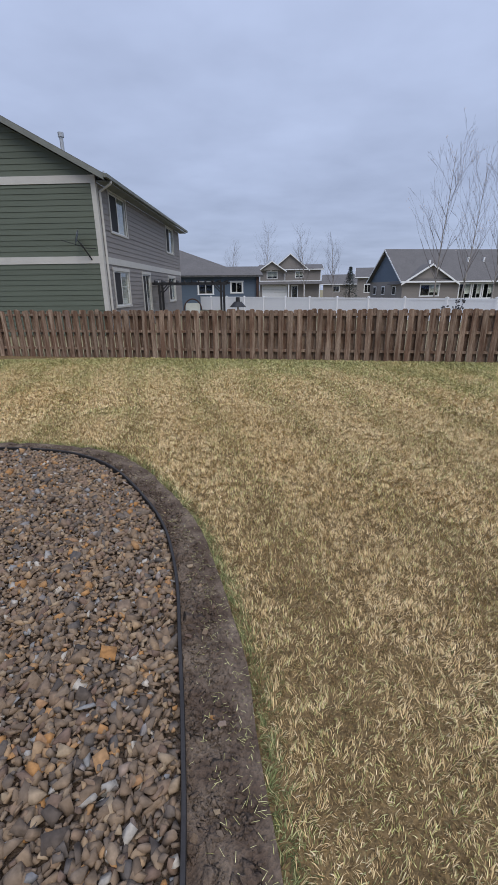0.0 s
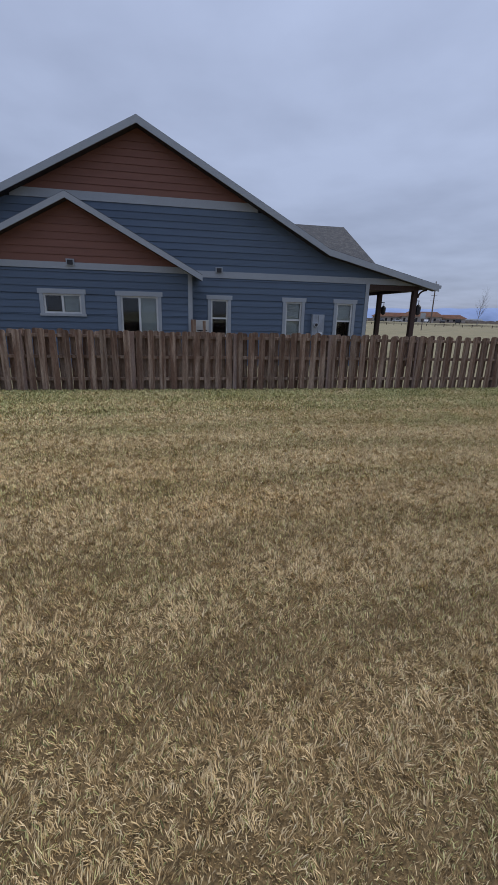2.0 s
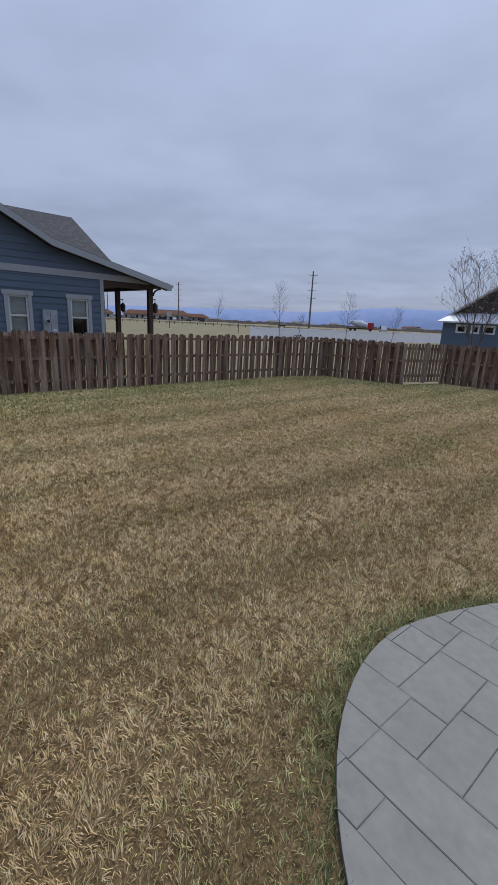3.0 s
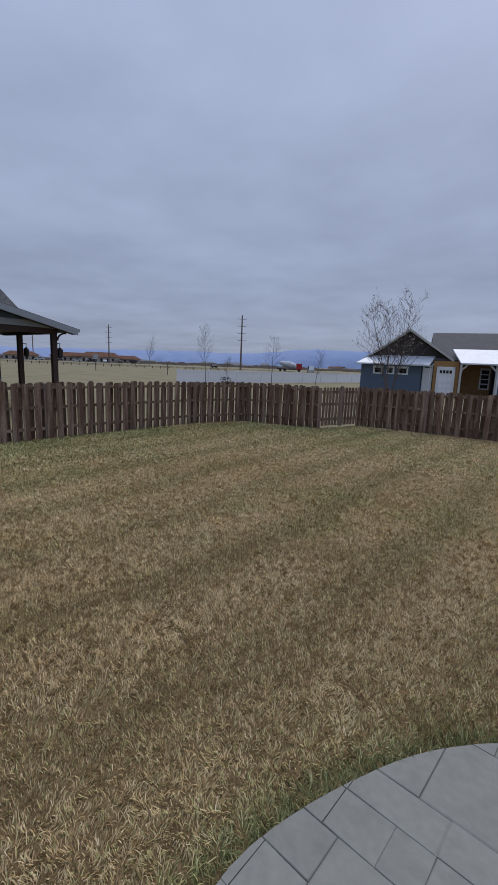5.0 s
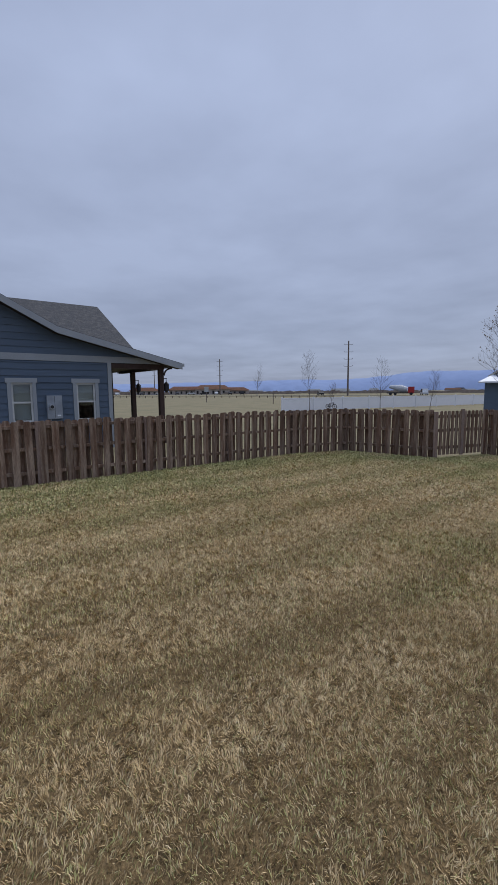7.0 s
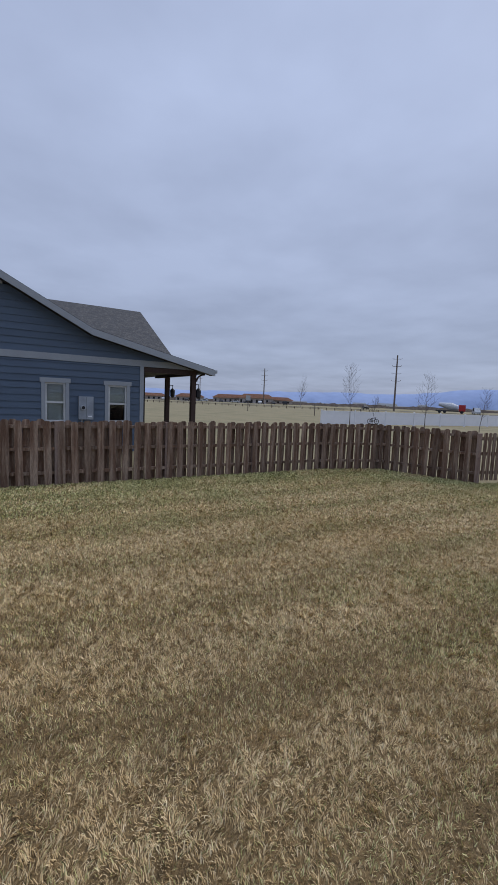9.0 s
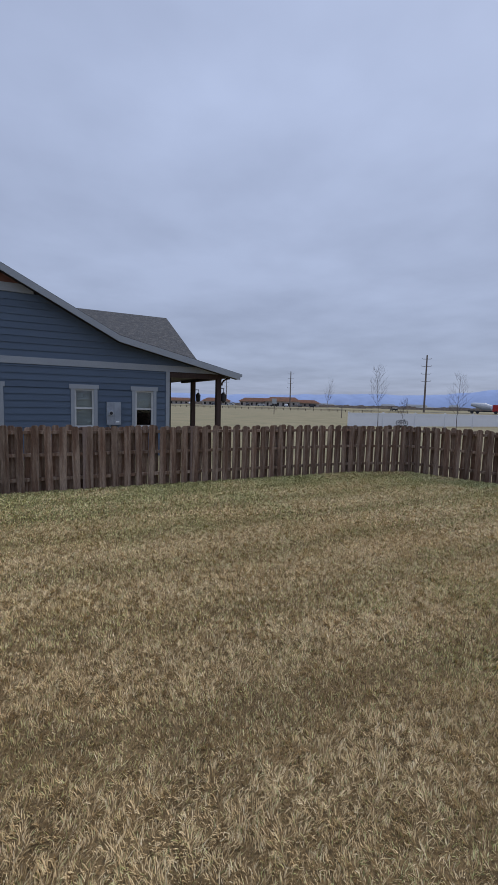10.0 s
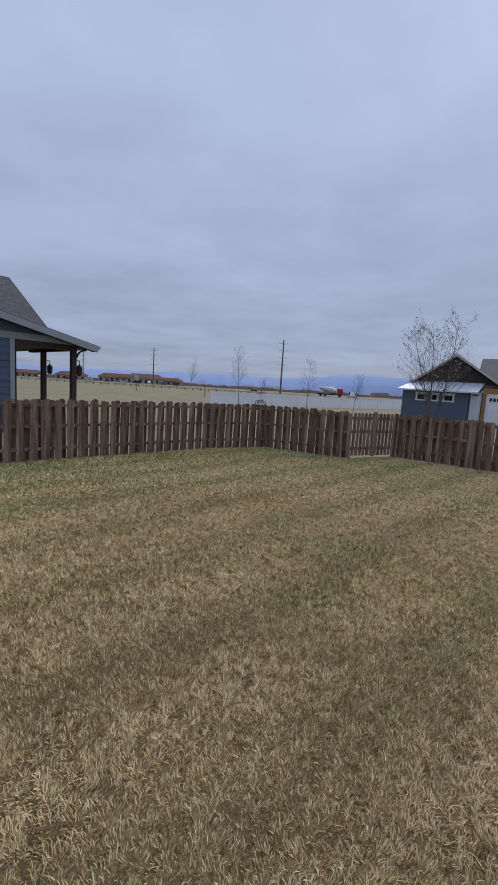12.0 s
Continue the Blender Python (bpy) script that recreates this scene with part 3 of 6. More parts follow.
# ---- fences ----
def picket_mesh(h, w=0.131, t=0.017):
    bm = bmesh.new()
    c = 0.03
    prism(bm, [(-w / 2, -0.025), (w / 2, -0.025), (w / 2, h - c), (w / 2 - c, h), (-w / 2 + c, h), (-w / 2, h - c)], "y", -t / 2, t / 2)
    me = bpy.data.meshes.new("picket")
    bm.to_mesh(me)
    bm.free()
    me.materials.append(M["fence"])
    return me


PICKETS = [picket_mesh(h) for h in (1.2, 1.215, 1.23)]
RAILS = (0.22, 0.68, 1.1)


def board_fence(name, label, runs, panel=2.13, pitch=0.237, both=True, mesh=None):
    """runs: lines of points on the ground; the pickets of the two faces overlap. The yard lies on the right of the line walked."""
    f = thing(name, label, "fence")
    rng = random.Random(len(runs) * 7 + int(abs(runs[0][0]) * 10))
    for a, b in zip(runs, runs[1:]):
        a, b = Vector((*a, 0)), Vector((*b, 0))
        length = (b - a).length
        d = (b - a) / length
        ang = math.degrees(math.atan2(d.y, d.x))
        count = max(1, round(length / panel))
        span = length / count
        for k in range(count + 1):
            p = a + d * (span * k)
            bm = boxes((-0.045, 0.045, -0.045, 0.045, -0.03, 1.2 + rng.uniform(-0.02, 0.01)))
            bmesh.ops.bevel(bm, geom=bm.edges, offset=0.006, segments=1)
            o = part("post", bm, "post", f)
            o.matrix_local = pose(p.x, p.y, 0, rng.uniform(-0.6, 0.6), rng.uniform(-0.6, 0.6), ang)
        for k in range(count):
            for z in RAILS:
                p = a + d * (span * (k + 0.5))
                o = part("rail", boxes((-span / 2 + 0.046, span / 2 - 0.046, -0.035, 0.035, z - 0.03, z + 0.03)), "fence", f)
                o.matrix_local = pose(p.x, p.y, 0, 0, 0, ang)
        for side in ((-1, 1) if both else (-1,)):
            n = int(length / pitch)
            for k in range(n + 1):
                s = (k + (0.5 if side > 0 else 0.0)) * (length / n)
                if s > length - 0.03:
                    continue
                p = a + d * s + Vector((-d.y, d.x, 0)) * (0.045 * side)
                o = new("picket", mesh or rng.choice(PICKETS))
                o.parent = f
                o.matrix_local = pose(p.x, p.y, rng.uniform(-0.012, 0.012), rng.uniform(-0.5, 0.5), rng.uniform(-1.1, 1.1), ang + rng.uniform(-1.5, 1.5) + (180 if side > 0 else 0))
    return f


board_fence("north_fence", "brown weathered shadowbox cedar fence along the dry lawn", [NORTH_W, CORNER_NE])
board_fence("east_fence", "brown weathered shadowbox cedar fence before the blue house", [CORNER_NE, KINK_E, CORNER_SE])
board_fence("gate_side_fence", "short brown cedar fence run ending at the gate", [CORNER_SE, GATE_A])
board_fence("south_fence", "dark brown cedar board fence beside the gate", [GATE_B, SOUTH_W])


def make_gate():
    g = thing("garden_gate", "double wooden picket gate with gaps, closed", "gate")
    a, b = Vector((*GATE_A, 0)), Vector((*GATE_B, 0))
    length = (b - a).length
    d = (b - a) / length
    ang = math.degrees(math.atan2(d.y, d.x))
    bm = bmesh.new()
    c, w, h, t = 0.02, 0.088, 1.2, 0.017
    prism(bm, [(-w / 2, 0.06), (w / 2, 0.06), (w / 2, h - c), (w / 2 - c, h), (-w / 2 + c, h), (-w / 2, h - c)], "y", -t / 2, t / 2)
    me = bpy.data.meshes.new("gate_board")
    bm.to_mesh(me); bm.free()
    me.materials.append(M["fence"])
    for lo, hi in ((0.07, length / 2 - 0.03), (length / 2 + 0.03, length - 0.07)):
        for z in (0.25, 0.7, 1.06):
            p = a + d * ((lo + hi) / 2)
            o = part("gate_rail", boxes((-(hi - lo) / 2, (hi - lo) / 2, -0.018, 0.018, z - 0.04, z + 0.04)), "fence", g)
            o.matrix_local = pose(p.x, p.y, 0, 0, 0, ang)
        n = 6
        for k in range(n):
            p = a + d * (lo + 0.05 + (hi - lo - 0.1) * k / (n - 1)) + Vector((-d.y, d.x, 0)) * -0.028
            o = new("gate_board", me)
            o.parent = g
            o.matrix_local = pose(p.x, p.y, 0, 0, random.uniform(-0.5, 0.5), ang)
    m = a + d * (length / 2)
    o = part("centre_stile", boxes((-0.045, 0.045, -0.04, 0.0, 0.03, 1.24)), "post", g)
    o.matrix_local = pose(m.x, m.y, 0, 0, 0, ang)


make_gate()


def vinyl_fence(name, label, a, b, top, low=0.0, bay=2.4):
    f = thing(name, label, "fence")
    a, b = Vector((*a, 0)), Vector((*b, 0))
    length = (b - a).length
    d = (b - a) / length
    ang = math.degrees(math.atan2(d.y, d.x))
    n = max(1, round(length / bay))
    s = length / n
    panel_bm = boxes((-s / 2 + 0.06, s / 2 - 0.06, -0.02, 0.02, 0.05, top - 0.1), (-s / 2 + 0.06, s / 2 - 0.06, -0.035, 0.035, top - 0.1, top))
    me = bpy.data.meshes.new("panel"); panel_bm.to_mesh(me); panel_bm.free(); me.materials.append(M["vinyl"])
    post_bm = boxes((-0.06, 0.06, -0.06, 0.06, -0.03, top + 0.03), (-0.075, 0.075, -0.075, 0.075, top + 0.03, top + 0.05), (-0.03, 0.03, -0.03, 0.03, top + 0.05, top + 0.08))
    mp = bpy.data.meshes.new("post"); post_bm.to_mesh(mp); post_bm.free(); mp.materials.append(M["vinyl"])
    for k in range(n + 1):
        p = a + d * (s * k)
        o = new("post", mp); o.parent = f; o.matrix_local = pose(p.x, p.y, 0, 0, 0, ang)
        if k < n:
            p = a + d * (s * (k + 0.5))
            o = new("panel", me); o.parent = f; o.matrix_local = pose(p.x, p.y, 0, 0, 0, ang)
    return f


vinyl_fence("white_vinyl_fence", "low white vinyl privacy fence behind the brown fence", (13.6, 18.8), (-7.0, 46.0), 1.2)
vinyl_fence("white_vinyl_fence", "long white vinyl fence beyond the yard behind bare saplings", place(121.4, 36.5), place(147.5, 63), 1.15, bay=3.6)


# ---- the blue neighbour house ----
def sheet_part(name, mat, parent, pts, thick=0.08, label=""):
    bm = bmesh.new()
    slab_quad(bm, pts, thick)
    return part(name, bm, mat, parent, label)


def beam(name, mat, parent, a, b, w, h):
    """A board from a to b (upper edge), w across and h deep."""
    a, b = Vector(a), Vector(b)
    d = (b - a).normalized()
    side = d.cross(Vector((0, 0, 1))).normalized() * (w / 2)
    dn = Vector((0, 0, -h))
    bm = bmesh.new()
    v = [bm.verts.new(p) for p in (a - side, a + side, a + side + dn, a - side + dn, b - side, b + side, b + side + dn, b - side + dn)]
    for f in ((0, 1, 2, 3), (7, 6, 5, 4), (0, 4, 5, 1), (1, 5, 6, 2), (2, 6, 7, 3), (3, 7, 4, 0)):
        bm.faces.new([v[k] for k in f])
    bmesh.ops.recalc_face_normals(bm, faces=bm.faces)
    return part(name, bm, mat, parent)


def blue_house():
    h = thing("neighbour_house", "dark blue lap-sided house with rust gables behind the east fence", "house", m=pose(14.461, 0, 0, 0, 0, -80.64))
    win = [(-9.11, -8.06, 0.9, 2.03), (0.32, 0.86, 0.9, 2.03), (2.77, 3.31, 0.9, 2.03), (4.53, 5.09, 0.9, 2.03)]
    lap_wall(h, lambda z: (-10.1, 5.53), -0.05, 2.67, win + [(-6.6, -0.35, -0.05, 2.67)], "blue")
    apex, ax, s = 6.5, -1.73, 0.528

    def gable(z):
        left = ax - (apex - z) / s
        right = ax + (apex - z) / s
        if z < 3.52:
            right = ax + (apex - 3.52) / s + (3.52 - z) / 0.235
        return max(left, -9.0), min(right, 7.3)
    lap_wall(h, gable, 2.86, 4.58, [], "blue")
    lap_wall(h, gable, 4.81, 6.48, [], "rust")
    part("backing_wall", boxes((-9.0, 5.5, 0.02, 0.15, 2.6, 2.9), (-4.7, 1.25, 0.02, 0.15, 4.4, 4.95)), "blue", h)
    lap_wall(h, lambda z: (-6.62, -0.43), -0.05, 2.69, [(-4.44, -3.44, 1.5, 2.03), (-2.36, -1.31, 0.85, 2.03)], "blue", at=-0.75)
    lap_wall(h, lambda z: (-3.58 - (4.42 - z) / 0.535, -3.58 + (4.42 - z) / 0.535), 2.86, 4.41, [], "rust", at=-0.75)
    part("backing_wall", boxes((-6.5, -0.5, -0.7, -0.6, 2.6, 2.9)), "blue", h)
    for a in (-6.72, -0.43):
        part("corner_board", boxes((a, a + 0.1, -0.785, -0.75, -0.05, 2.69)), "trim", h)
    part("corner_board", boxes((-0.33, -0.3, -0.75, 0, -0.05, 2.69)), "trim", h)
    lap_wall(h, lambda z: (-0.75, 0.0), -0.05, 2.69, [], "blue", at=-0.33, side="x", boards=False, thick=0.1)
    part("frieze_board", boxes((-6.72, -0.33, -0.79, -0.75, 2.69, 2.86)), "trim", h)
    part("frieze_board", boxes((-0.3, 7.35, -0.04, 0.0, 2.67, 2.86)), "trim", h)
    part("frieze_board", boxes((-10.2, -6.74, -0.04, 0.0, 2.67, 2.86)), "trim", h)
    part("belt_board", boxes((gable(4.66)[0], gable(4.66)[1], -0.04, 0.0, 4.58, 4.81)), "trim", h)
    part("corner_board", boxes((-10.2, -10.08, -0.04, 0.0, -0.05, 2.67)), "trim", h)
    part("corner_board", boxes((5.5, 5.62, -0.04, 0.12, -0.05, 2.67)), "trim", h)
    window(h, *win[0], style="slide", blind=[(0.5, 1, 0.4, 1)])
    window(h, *win[1], style="hung", blind=0)
    window(h, *win[2], style="hung", blind=1.0)
    window(h, *win[3], style="hung", blind=[(0, 1, 0.5, 1)])
    window(h, -4.44, -3.44, 1.5, 2.03, at=-0.75, style="slide", blind=[(0.5, 1, 0, 1)])
    window(h, -2.36, -1.31, 0.85, 2.03, at=-0.75, style="slide", blind=[(0.5, 1, 0.0, 1)])
    # shell
    part("side_wall", boxes((-10.1, -9.95, 0.15, 12, -0.05, 2.7), (5.45, 5.6, 0.15, 12, -0.05, 2.9), (-10.1, 5.6, 12, 12.15, -0.05, 2.7)), "blue", h)
    part("inner_ceiling", boxes((-10.0, 5.5, 0.16, 11.9, 2.62, 2.66)), "dusk", h)
    # roofs
    y0, y1 = -0.38, 12.4
    zt = lambda x: 6.67 - abs(x - ax) * s  # noqa: E731
    sheet_part("roof", "shingle", h, [(-9.35, y0, zt(-9.35)), (ax, y0, 6.67), (ax, y1, 6.67), (-9.35, y1, zt(-9.35))], 0.06)
    sheet_part("roof", "shingle", h, [(ax, y0, 6.67), (4.0, y0, zt(4.0)), (4.0, y1, zt(4.0)), (ax, y1, 6.67)], 0.06)
    sheet_part("roof", "shingle", h, [(4.0, y0, zt(4.0)), (7.95, y0, 2.71), (7.95, y1, 2.71), (4.0, y1, zt(4.0))], 0.06)
    for a, b in (((-9.35, zt(-9.35)), (ax, 6.67)), ((ax, 6.67), (4.0, zt(4.0))), ((4.0, zt(4.0)), (7.95, 2.71))):
        beam("rake_board", "trim", h, (a[0], y0 - 0.02, a[1] - 0.02), (b[0], y0 - 0.02, b[1] - 0.02), 0.035, 0.19)
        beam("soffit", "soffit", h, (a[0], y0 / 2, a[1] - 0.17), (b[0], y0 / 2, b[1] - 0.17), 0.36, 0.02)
    bs, bz, bx = 0.535, 4.56, -3.58
    for sx in (-1, 1):
        e = bx + sx * 3.55
        sheet_part("bay_roof", "shingle", h, [(bx, -1.12, bz), (e, -1.12, bz - 3.55 * bs), (e, 0.0, bz - 3.55 * bs), (bx, 0.0, bz)], 0.05)
        beam("bay_rake_board", "trim", h, (bx, -1.14, bz - 0.02), (e, -1.14, bz - 3.55 * bs - 0.02), 0.035, 0.16)
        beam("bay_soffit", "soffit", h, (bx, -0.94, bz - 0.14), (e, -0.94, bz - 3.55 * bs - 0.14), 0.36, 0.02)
    sheet_part("wing_roof", "shingle", h, [(-10.85, -0.42, 2.72), (-8.6, -0.42, 2.72), (-8.0, 3.0, 4.32), (-9.3, 3.0, 4.32)], 0.06)
    sheet_part("wing_roof", "shingle", h, [(-10.85, -0.42, 2.72), (-9.3, 3.0, 4.32), (-9.3, 8.0, 4.32), (-10.85, 10.0, 2.72)], 0.06)
    sheet_part("wing_roof", "shingle", h, [(-9.3, 3.0, 4.32), (-8.0, 3.0, 4.32), (-7.6, 8.0, 4.32), (-9.3, 8.0, 4.32)], 0.06)
    part("gutter", boxes((-10.9, -9.3, -0.52, -0.42, 2.63, 2.73)), "trim", h)
    part("downspout", boxes((-10.2, -10.12, -0.12, -0.045, 0.0, 2.5), (-10.24, -10.14, -0.45, -0.045, 2.48, 2.6)), "trim", h)
    ridge, ry, rx = 5.96, 8.4, 7.9
    sheet_part("front_gable_roof", "shingle", h, [(1.2, ry - 3.6, ridge - 1.9), (rx, ry - 6.0, ridge - 3.18), (rx, ry, ridge), (-1.0, ry, ridge)], 0.08)
    sheet_part("front_gable_roof", "shingle", h, [(-1.0, ry, ridge), (rx, ry, ridge), (rx, ry + 6.0, ridge - 3.18), (1.2, ry + 3.6, ridge - 1.9)], 0.08)
    bm = bmesh.new()
    prism(bm, [(ry - 5.6, 2.7), (ry + 5.6, 2.7), (ry, ridge - 0.2)], "x", 7.35, 7.45)
    part("front_gable_wall", bm, "blue", h)
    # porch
    # porch ceiling takes the soffit colour with its shade
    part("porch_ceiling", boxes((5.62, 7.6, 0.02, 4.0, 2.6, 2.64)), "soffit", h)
    part("porch_beam", boxes((5.62, 7.45, 0.0, 0.14, 2.5, 2.66), (7.3, 7.45, 0.14, 4.0, 2.5, 2.6)), "dark", h)
    for x, y in ((7.36, 0.08), (7.34, 2.6)):
        part("porch_post", boxes((x - 0.08, x + 0.08, y - 0.08, y + 0.08, -0.05, 2.5), (x - 0.1, x + 0.1, y - 0.1, y + 0.1, -0.05, 0.2)), "dark", h)
    bm = bmesh.new()
    for k in range(6):
        t0, t1 = k / 6 * math.pi / 2, (k + 1) / 6 * math.pi / 2
        tube(bm, (7.44 + 0.3 * (1 - math.cos(t0)), -0.02, 2.3 + 0.25 * math.sin(t0)), (7.44 + 0.3 * (1 - math.cos(t1)), -0.02, 2.3 + 0.25 * math.sin(t1)), 0.03, 0.03, 6)
    part("gutter_elbow", bm, "dark", h)
    part("eave_gutter", boxes((7.93, 8.04, -0.38, 6.0, 2.6, 2.7)), "trim", h)
    # wall under the porch: shade-dark soffit colour in place of blue
    part("front_wall", boxes((5.6, 5.72, 0.15, 2.2, -0.05, 2.6)), "soffit", h)
    # flank fittings
    v = part("wall_vent", boxes((0.46, 0.68, -0.06, -0.04, 2.8, 2.98)), "trim", h)
    part("vent_hood", boxes((0.5, 0.64, -0.1, -0.06, 2.83, 2.95)), "black", v)
    v = part("wall_vent", boxes((-3.75, -3.53, -0.82, -0.79, 2.77, 2.95)), "trim", h)
    part("vent_hood", boxes((-3.71, -3.57, -0.86, -0.82, 2.8, 2.92)), "black", v)
    return h


blue_house()
HOUSE = pose(14.461, 0, 0, 0, 0, -80.64)


def meter_box():
    t = thing("electric_meter", "grey electric meter box on the blue siding", "electric meter", m=HOUSE)
    bm = boxes((3.66, 4.07, -0.16, -0.027, 0.98, 1.66))
    bmesh.ops.bevel(bm, geom=bm.edges, offset=0.012, segments=1)
    b = part("cabinet", bm, "meter", t)
    part("door_seam", boxes((3.86, 3.868, -0.164, -0.16, 1.0, 1.64)), "dusk", b)
    bm = bmesh.new()
    tube(bm, (3.77, -0.16, 1.33), (3.77, -0.26, 1.33), 0.075, 0.07, 14)
    part("meter_dial", bm, "metal", t, "round glass-fronted meter dial")
    bm = bmesh.new()
    tube(bm, (3.77, -0.26, 1.33), (3.77, -0.265, 1.33), 0.05, 0.05, 14)
    part("dial_face", bm, "black", t)
    part("notice_label", boxes((3.92, 4.02, -0.165, -0.16, 1.05, 1.09)), "white", t)
    bm = bmesh.new()
    tube(bm, (3.75, -0.08, 0.98), (3.75, -0.08, 0.0), 0.025, 0.025, 8)
    part("conduit", bm, "meter", t)


meter_box()


def heat_pump():
    t = thing("air_conditioner", "pale beige outdoor air conditioner against the blue wall", "air conditioner", m=HOUSE)
    bm = boxes((-0.2, 0.2, -0.5, -0.12, 0.0, 1.4))
    bmesh.ops.bevel(bm, geom=bm.edges, offset=0.02, segments=1)
    part("casing", bm, "trim_warm", t)
    part("grille", boxes(*[(-0.15, 0.15, -0.512, -0.5, 0.3 + 0.06 * k, 0.33 + 0.06 * k) for k in range(14)]), "black", t)
    b = thing("fence_planks", "two brown planks standing at the blue house corner", "plank", m=HOUSE)
    part("plank", boxes((-0.36, -0.22, -0.95, -0.9, 0.0, 1.42)), "fence", b)
    part("plank", boxes((0.0, 0.09, -0.75, -0.7, 0.0, 1.38)), "fence", b)


heat_pump()


def wall_ornament(x, y):
    t = thing("porch_lantern", "black lantern hung on the dark porch post", "lantern", "porch lanterns", m=HOUSE @ pose(x, y, 0))
    bm = bmesh.new()
    for z, r, z2, r2 in ((1.72, 0.03, 1.78, 0.09), (1.78, 0.09, 2.0, 0.1), (2.0, 0.11, 2.08, 0.03), (2.08, 0.012, 2.2, 0.012)):
        tube(bm, (0, 0, z), (0, 0, z2), r, r2, 8)
    part("lantern_body", bm, "black", t)
    part("bracket", boxes((-0.16, 0.02, -0.012, 0.012, 2.19, 2.215)), "black", t)


wall_ornament(7.56, 0.08)
wall_ornament(7.56, 2.6)


# ---- the green two-storey house ----
def green_house():
    h = thing("two_storey_house", "green and taupe two-storey house beyond the north fence", "house", m=pose(-5.19, 17.83, 0, 0, 0, -3.7))
    lap_wall(h, lambda z: (-11.0, -0.12), 0.0, 2.72, [], "green", step=0.195)
    lap_wall(h, lambda z: (-11.0, -0.12), 2.98, 5.42, [], "green", step=0.195)
    lap_wall(h, lambda z: (-5.5 - (8.6 - z) / 0.53, -5.5 + (8.6 - z) / 0.53), 5.7, 8.55, [], "green", step=0.195)
    part("backing_wall", boxes((-11.0, -0.12, 0.02, 0.15, 2.6, 3.1), (-11.0, -0.12, 0.02, 0.15, 5.3, 5.8)), "green", h)
    low = [(1.0, 2.9, 1.1, 2.5), (5.2, 6.6, 0.35, 2.5), (11.1, 12.9, 1.1, 2.5)]
    up = [(1.3, 3.3, 3.98, 5.42), (11.1, 13.0, 3.98, 5.42)]
    lap_wall(h, lambda z: (0.12, 15.0), 0.0, 2.72, low, "taupe", side="x", step=0.195)
    lap_wall(h, lambda z: (0.12, 15.0), 2.98, 5.5, up, "taupe", side="x", step=0.195)
    part("backing_wall", boxes((-0.15, -0.02, 0.16, 15.0, 2.6, 3.1)), "taupe", h)
    for z in (2.72, 5.44):
        part("belt_board", boxes((-11.0, 0.04, -0.04, 0.0, z, z + 0.26)), "trim_warm", h)
    part("belt_board", boxes((0.0, 0.04, 0.005, 15.0, 2.72, 2.98)), "trim_warm", h)
    for z0, z1 in ((0.0, 2.72), (2.98, 5.44)):
        part("corner_board", boxes((-0.14, 0.04, -0.04, 0.0, z0, z1)), "trim_warm", h)
        part("corner_board", boxes((0.0, 0.04, 0.002, 0.14, z0, z1)), "trim_warm", h)
    for k, w in enumerate(low + up):
        window(h, *w, style="slide", trim="trim_warm", side="x", blind=[(0.5, 1, 0.0, 1.0)] if k != 1 else 0)
        mid = (w[0] + w[1]) / 2
        part("insect_screen", boxes((-0.032, -0.026, w[0] + 0.07, mid - 0.02, w[2] + 0.07, w[3] - 0.07)), "screen", h)
    part("shell_wall", boxes((-11.0, -10.85, 0.16, 15.0, 0.0, 5.5), (-11.0, 0.0, 15.0, 15.15, 0.0, 5.5)), "taupe", h)
    part("inner_floor", boxes((-10.8, -0.2, 0.2, 14.9, 2.8, 2.9), (-10.8, -0.2, 0.2, 14.9, 5.5, 5.6)), "dusk", h)
    z = lambda x: 8.85 - abs(x + 5.5) * 0.53  # noqa: E731
    sheet_part("roof", "shingle_far", h, [(-5.5, -0.4, z(-5.5)), (0.5, -0.4, z(0.5)), (0.5, 15.4, z(0.5)), (-5.5, 15.4, z(-5.5))], 0.06)
    sheet_part("roof", "shingle_far", h, [(-11.5, -0.4, z(-11.5)), (-5.5, -0.4, z(-5.5)), (-5.5, 15.4, z(-5.5)), (-11.5, 15.4, z(-11.5))], 0.06)
    for x in (0.5, -11.5):
        beam("rake_board", "fascia", h, (-5.5, -0.42, z(-5.5) - 0.02), (x, -0.42, z(x) - 0.02), 0.035, 0.2)
        beam("soffit", "soffit", h, (-5.5, -0.2, z(-5.5) - 0.2), (x, -0.2, z(x) - 0.2), 0.4, 0.02)
    part("gutter", boxes((0.5, 0.62, -0.4, 15.4, 5.54, 5.66)), "fascia", h)
    part("eave_soffit", boxes((0.05, 0.5, 0.0, 15.3, 5.48, 5.52)), "fascia", h)
    bm = bmesh.new()
    tube(bm, (0.56, 0.2, 5.6), (0.56, 0.1, 5.42), 0.045, 0.045, 8)
    tube(bm, (0.56, 0.1, 5.42), (0.1, 0.18, 5.2), 0.045, 0.045, 8)
    tube(bm, (0.1, 0.18, 5.2), (0.1, 0.18, 0.1), 0.045, 0.045, 8)
    part("downspout", bm, "trim_warm", h)
    bm = bmesh.new()
    tube(bm, (-1.4, 0.9, 6.6), (-1.4, 0.9, 7.15), 0.07, 0.07, 10)
    tube(bm, (-1.4, 0.9, 7.15), (-1.4, 0.9, 7.3), 0.11, 0.11, 10)
    part("roof_flue", bm, "metal", h, "galvanised roof flue with a cap")
    bm = bmesh.new()
    tube(bm, (-1.0, 4.0, 6.3), (-1.0, 4.0, 6.75), 0.04, 0.04, 8)
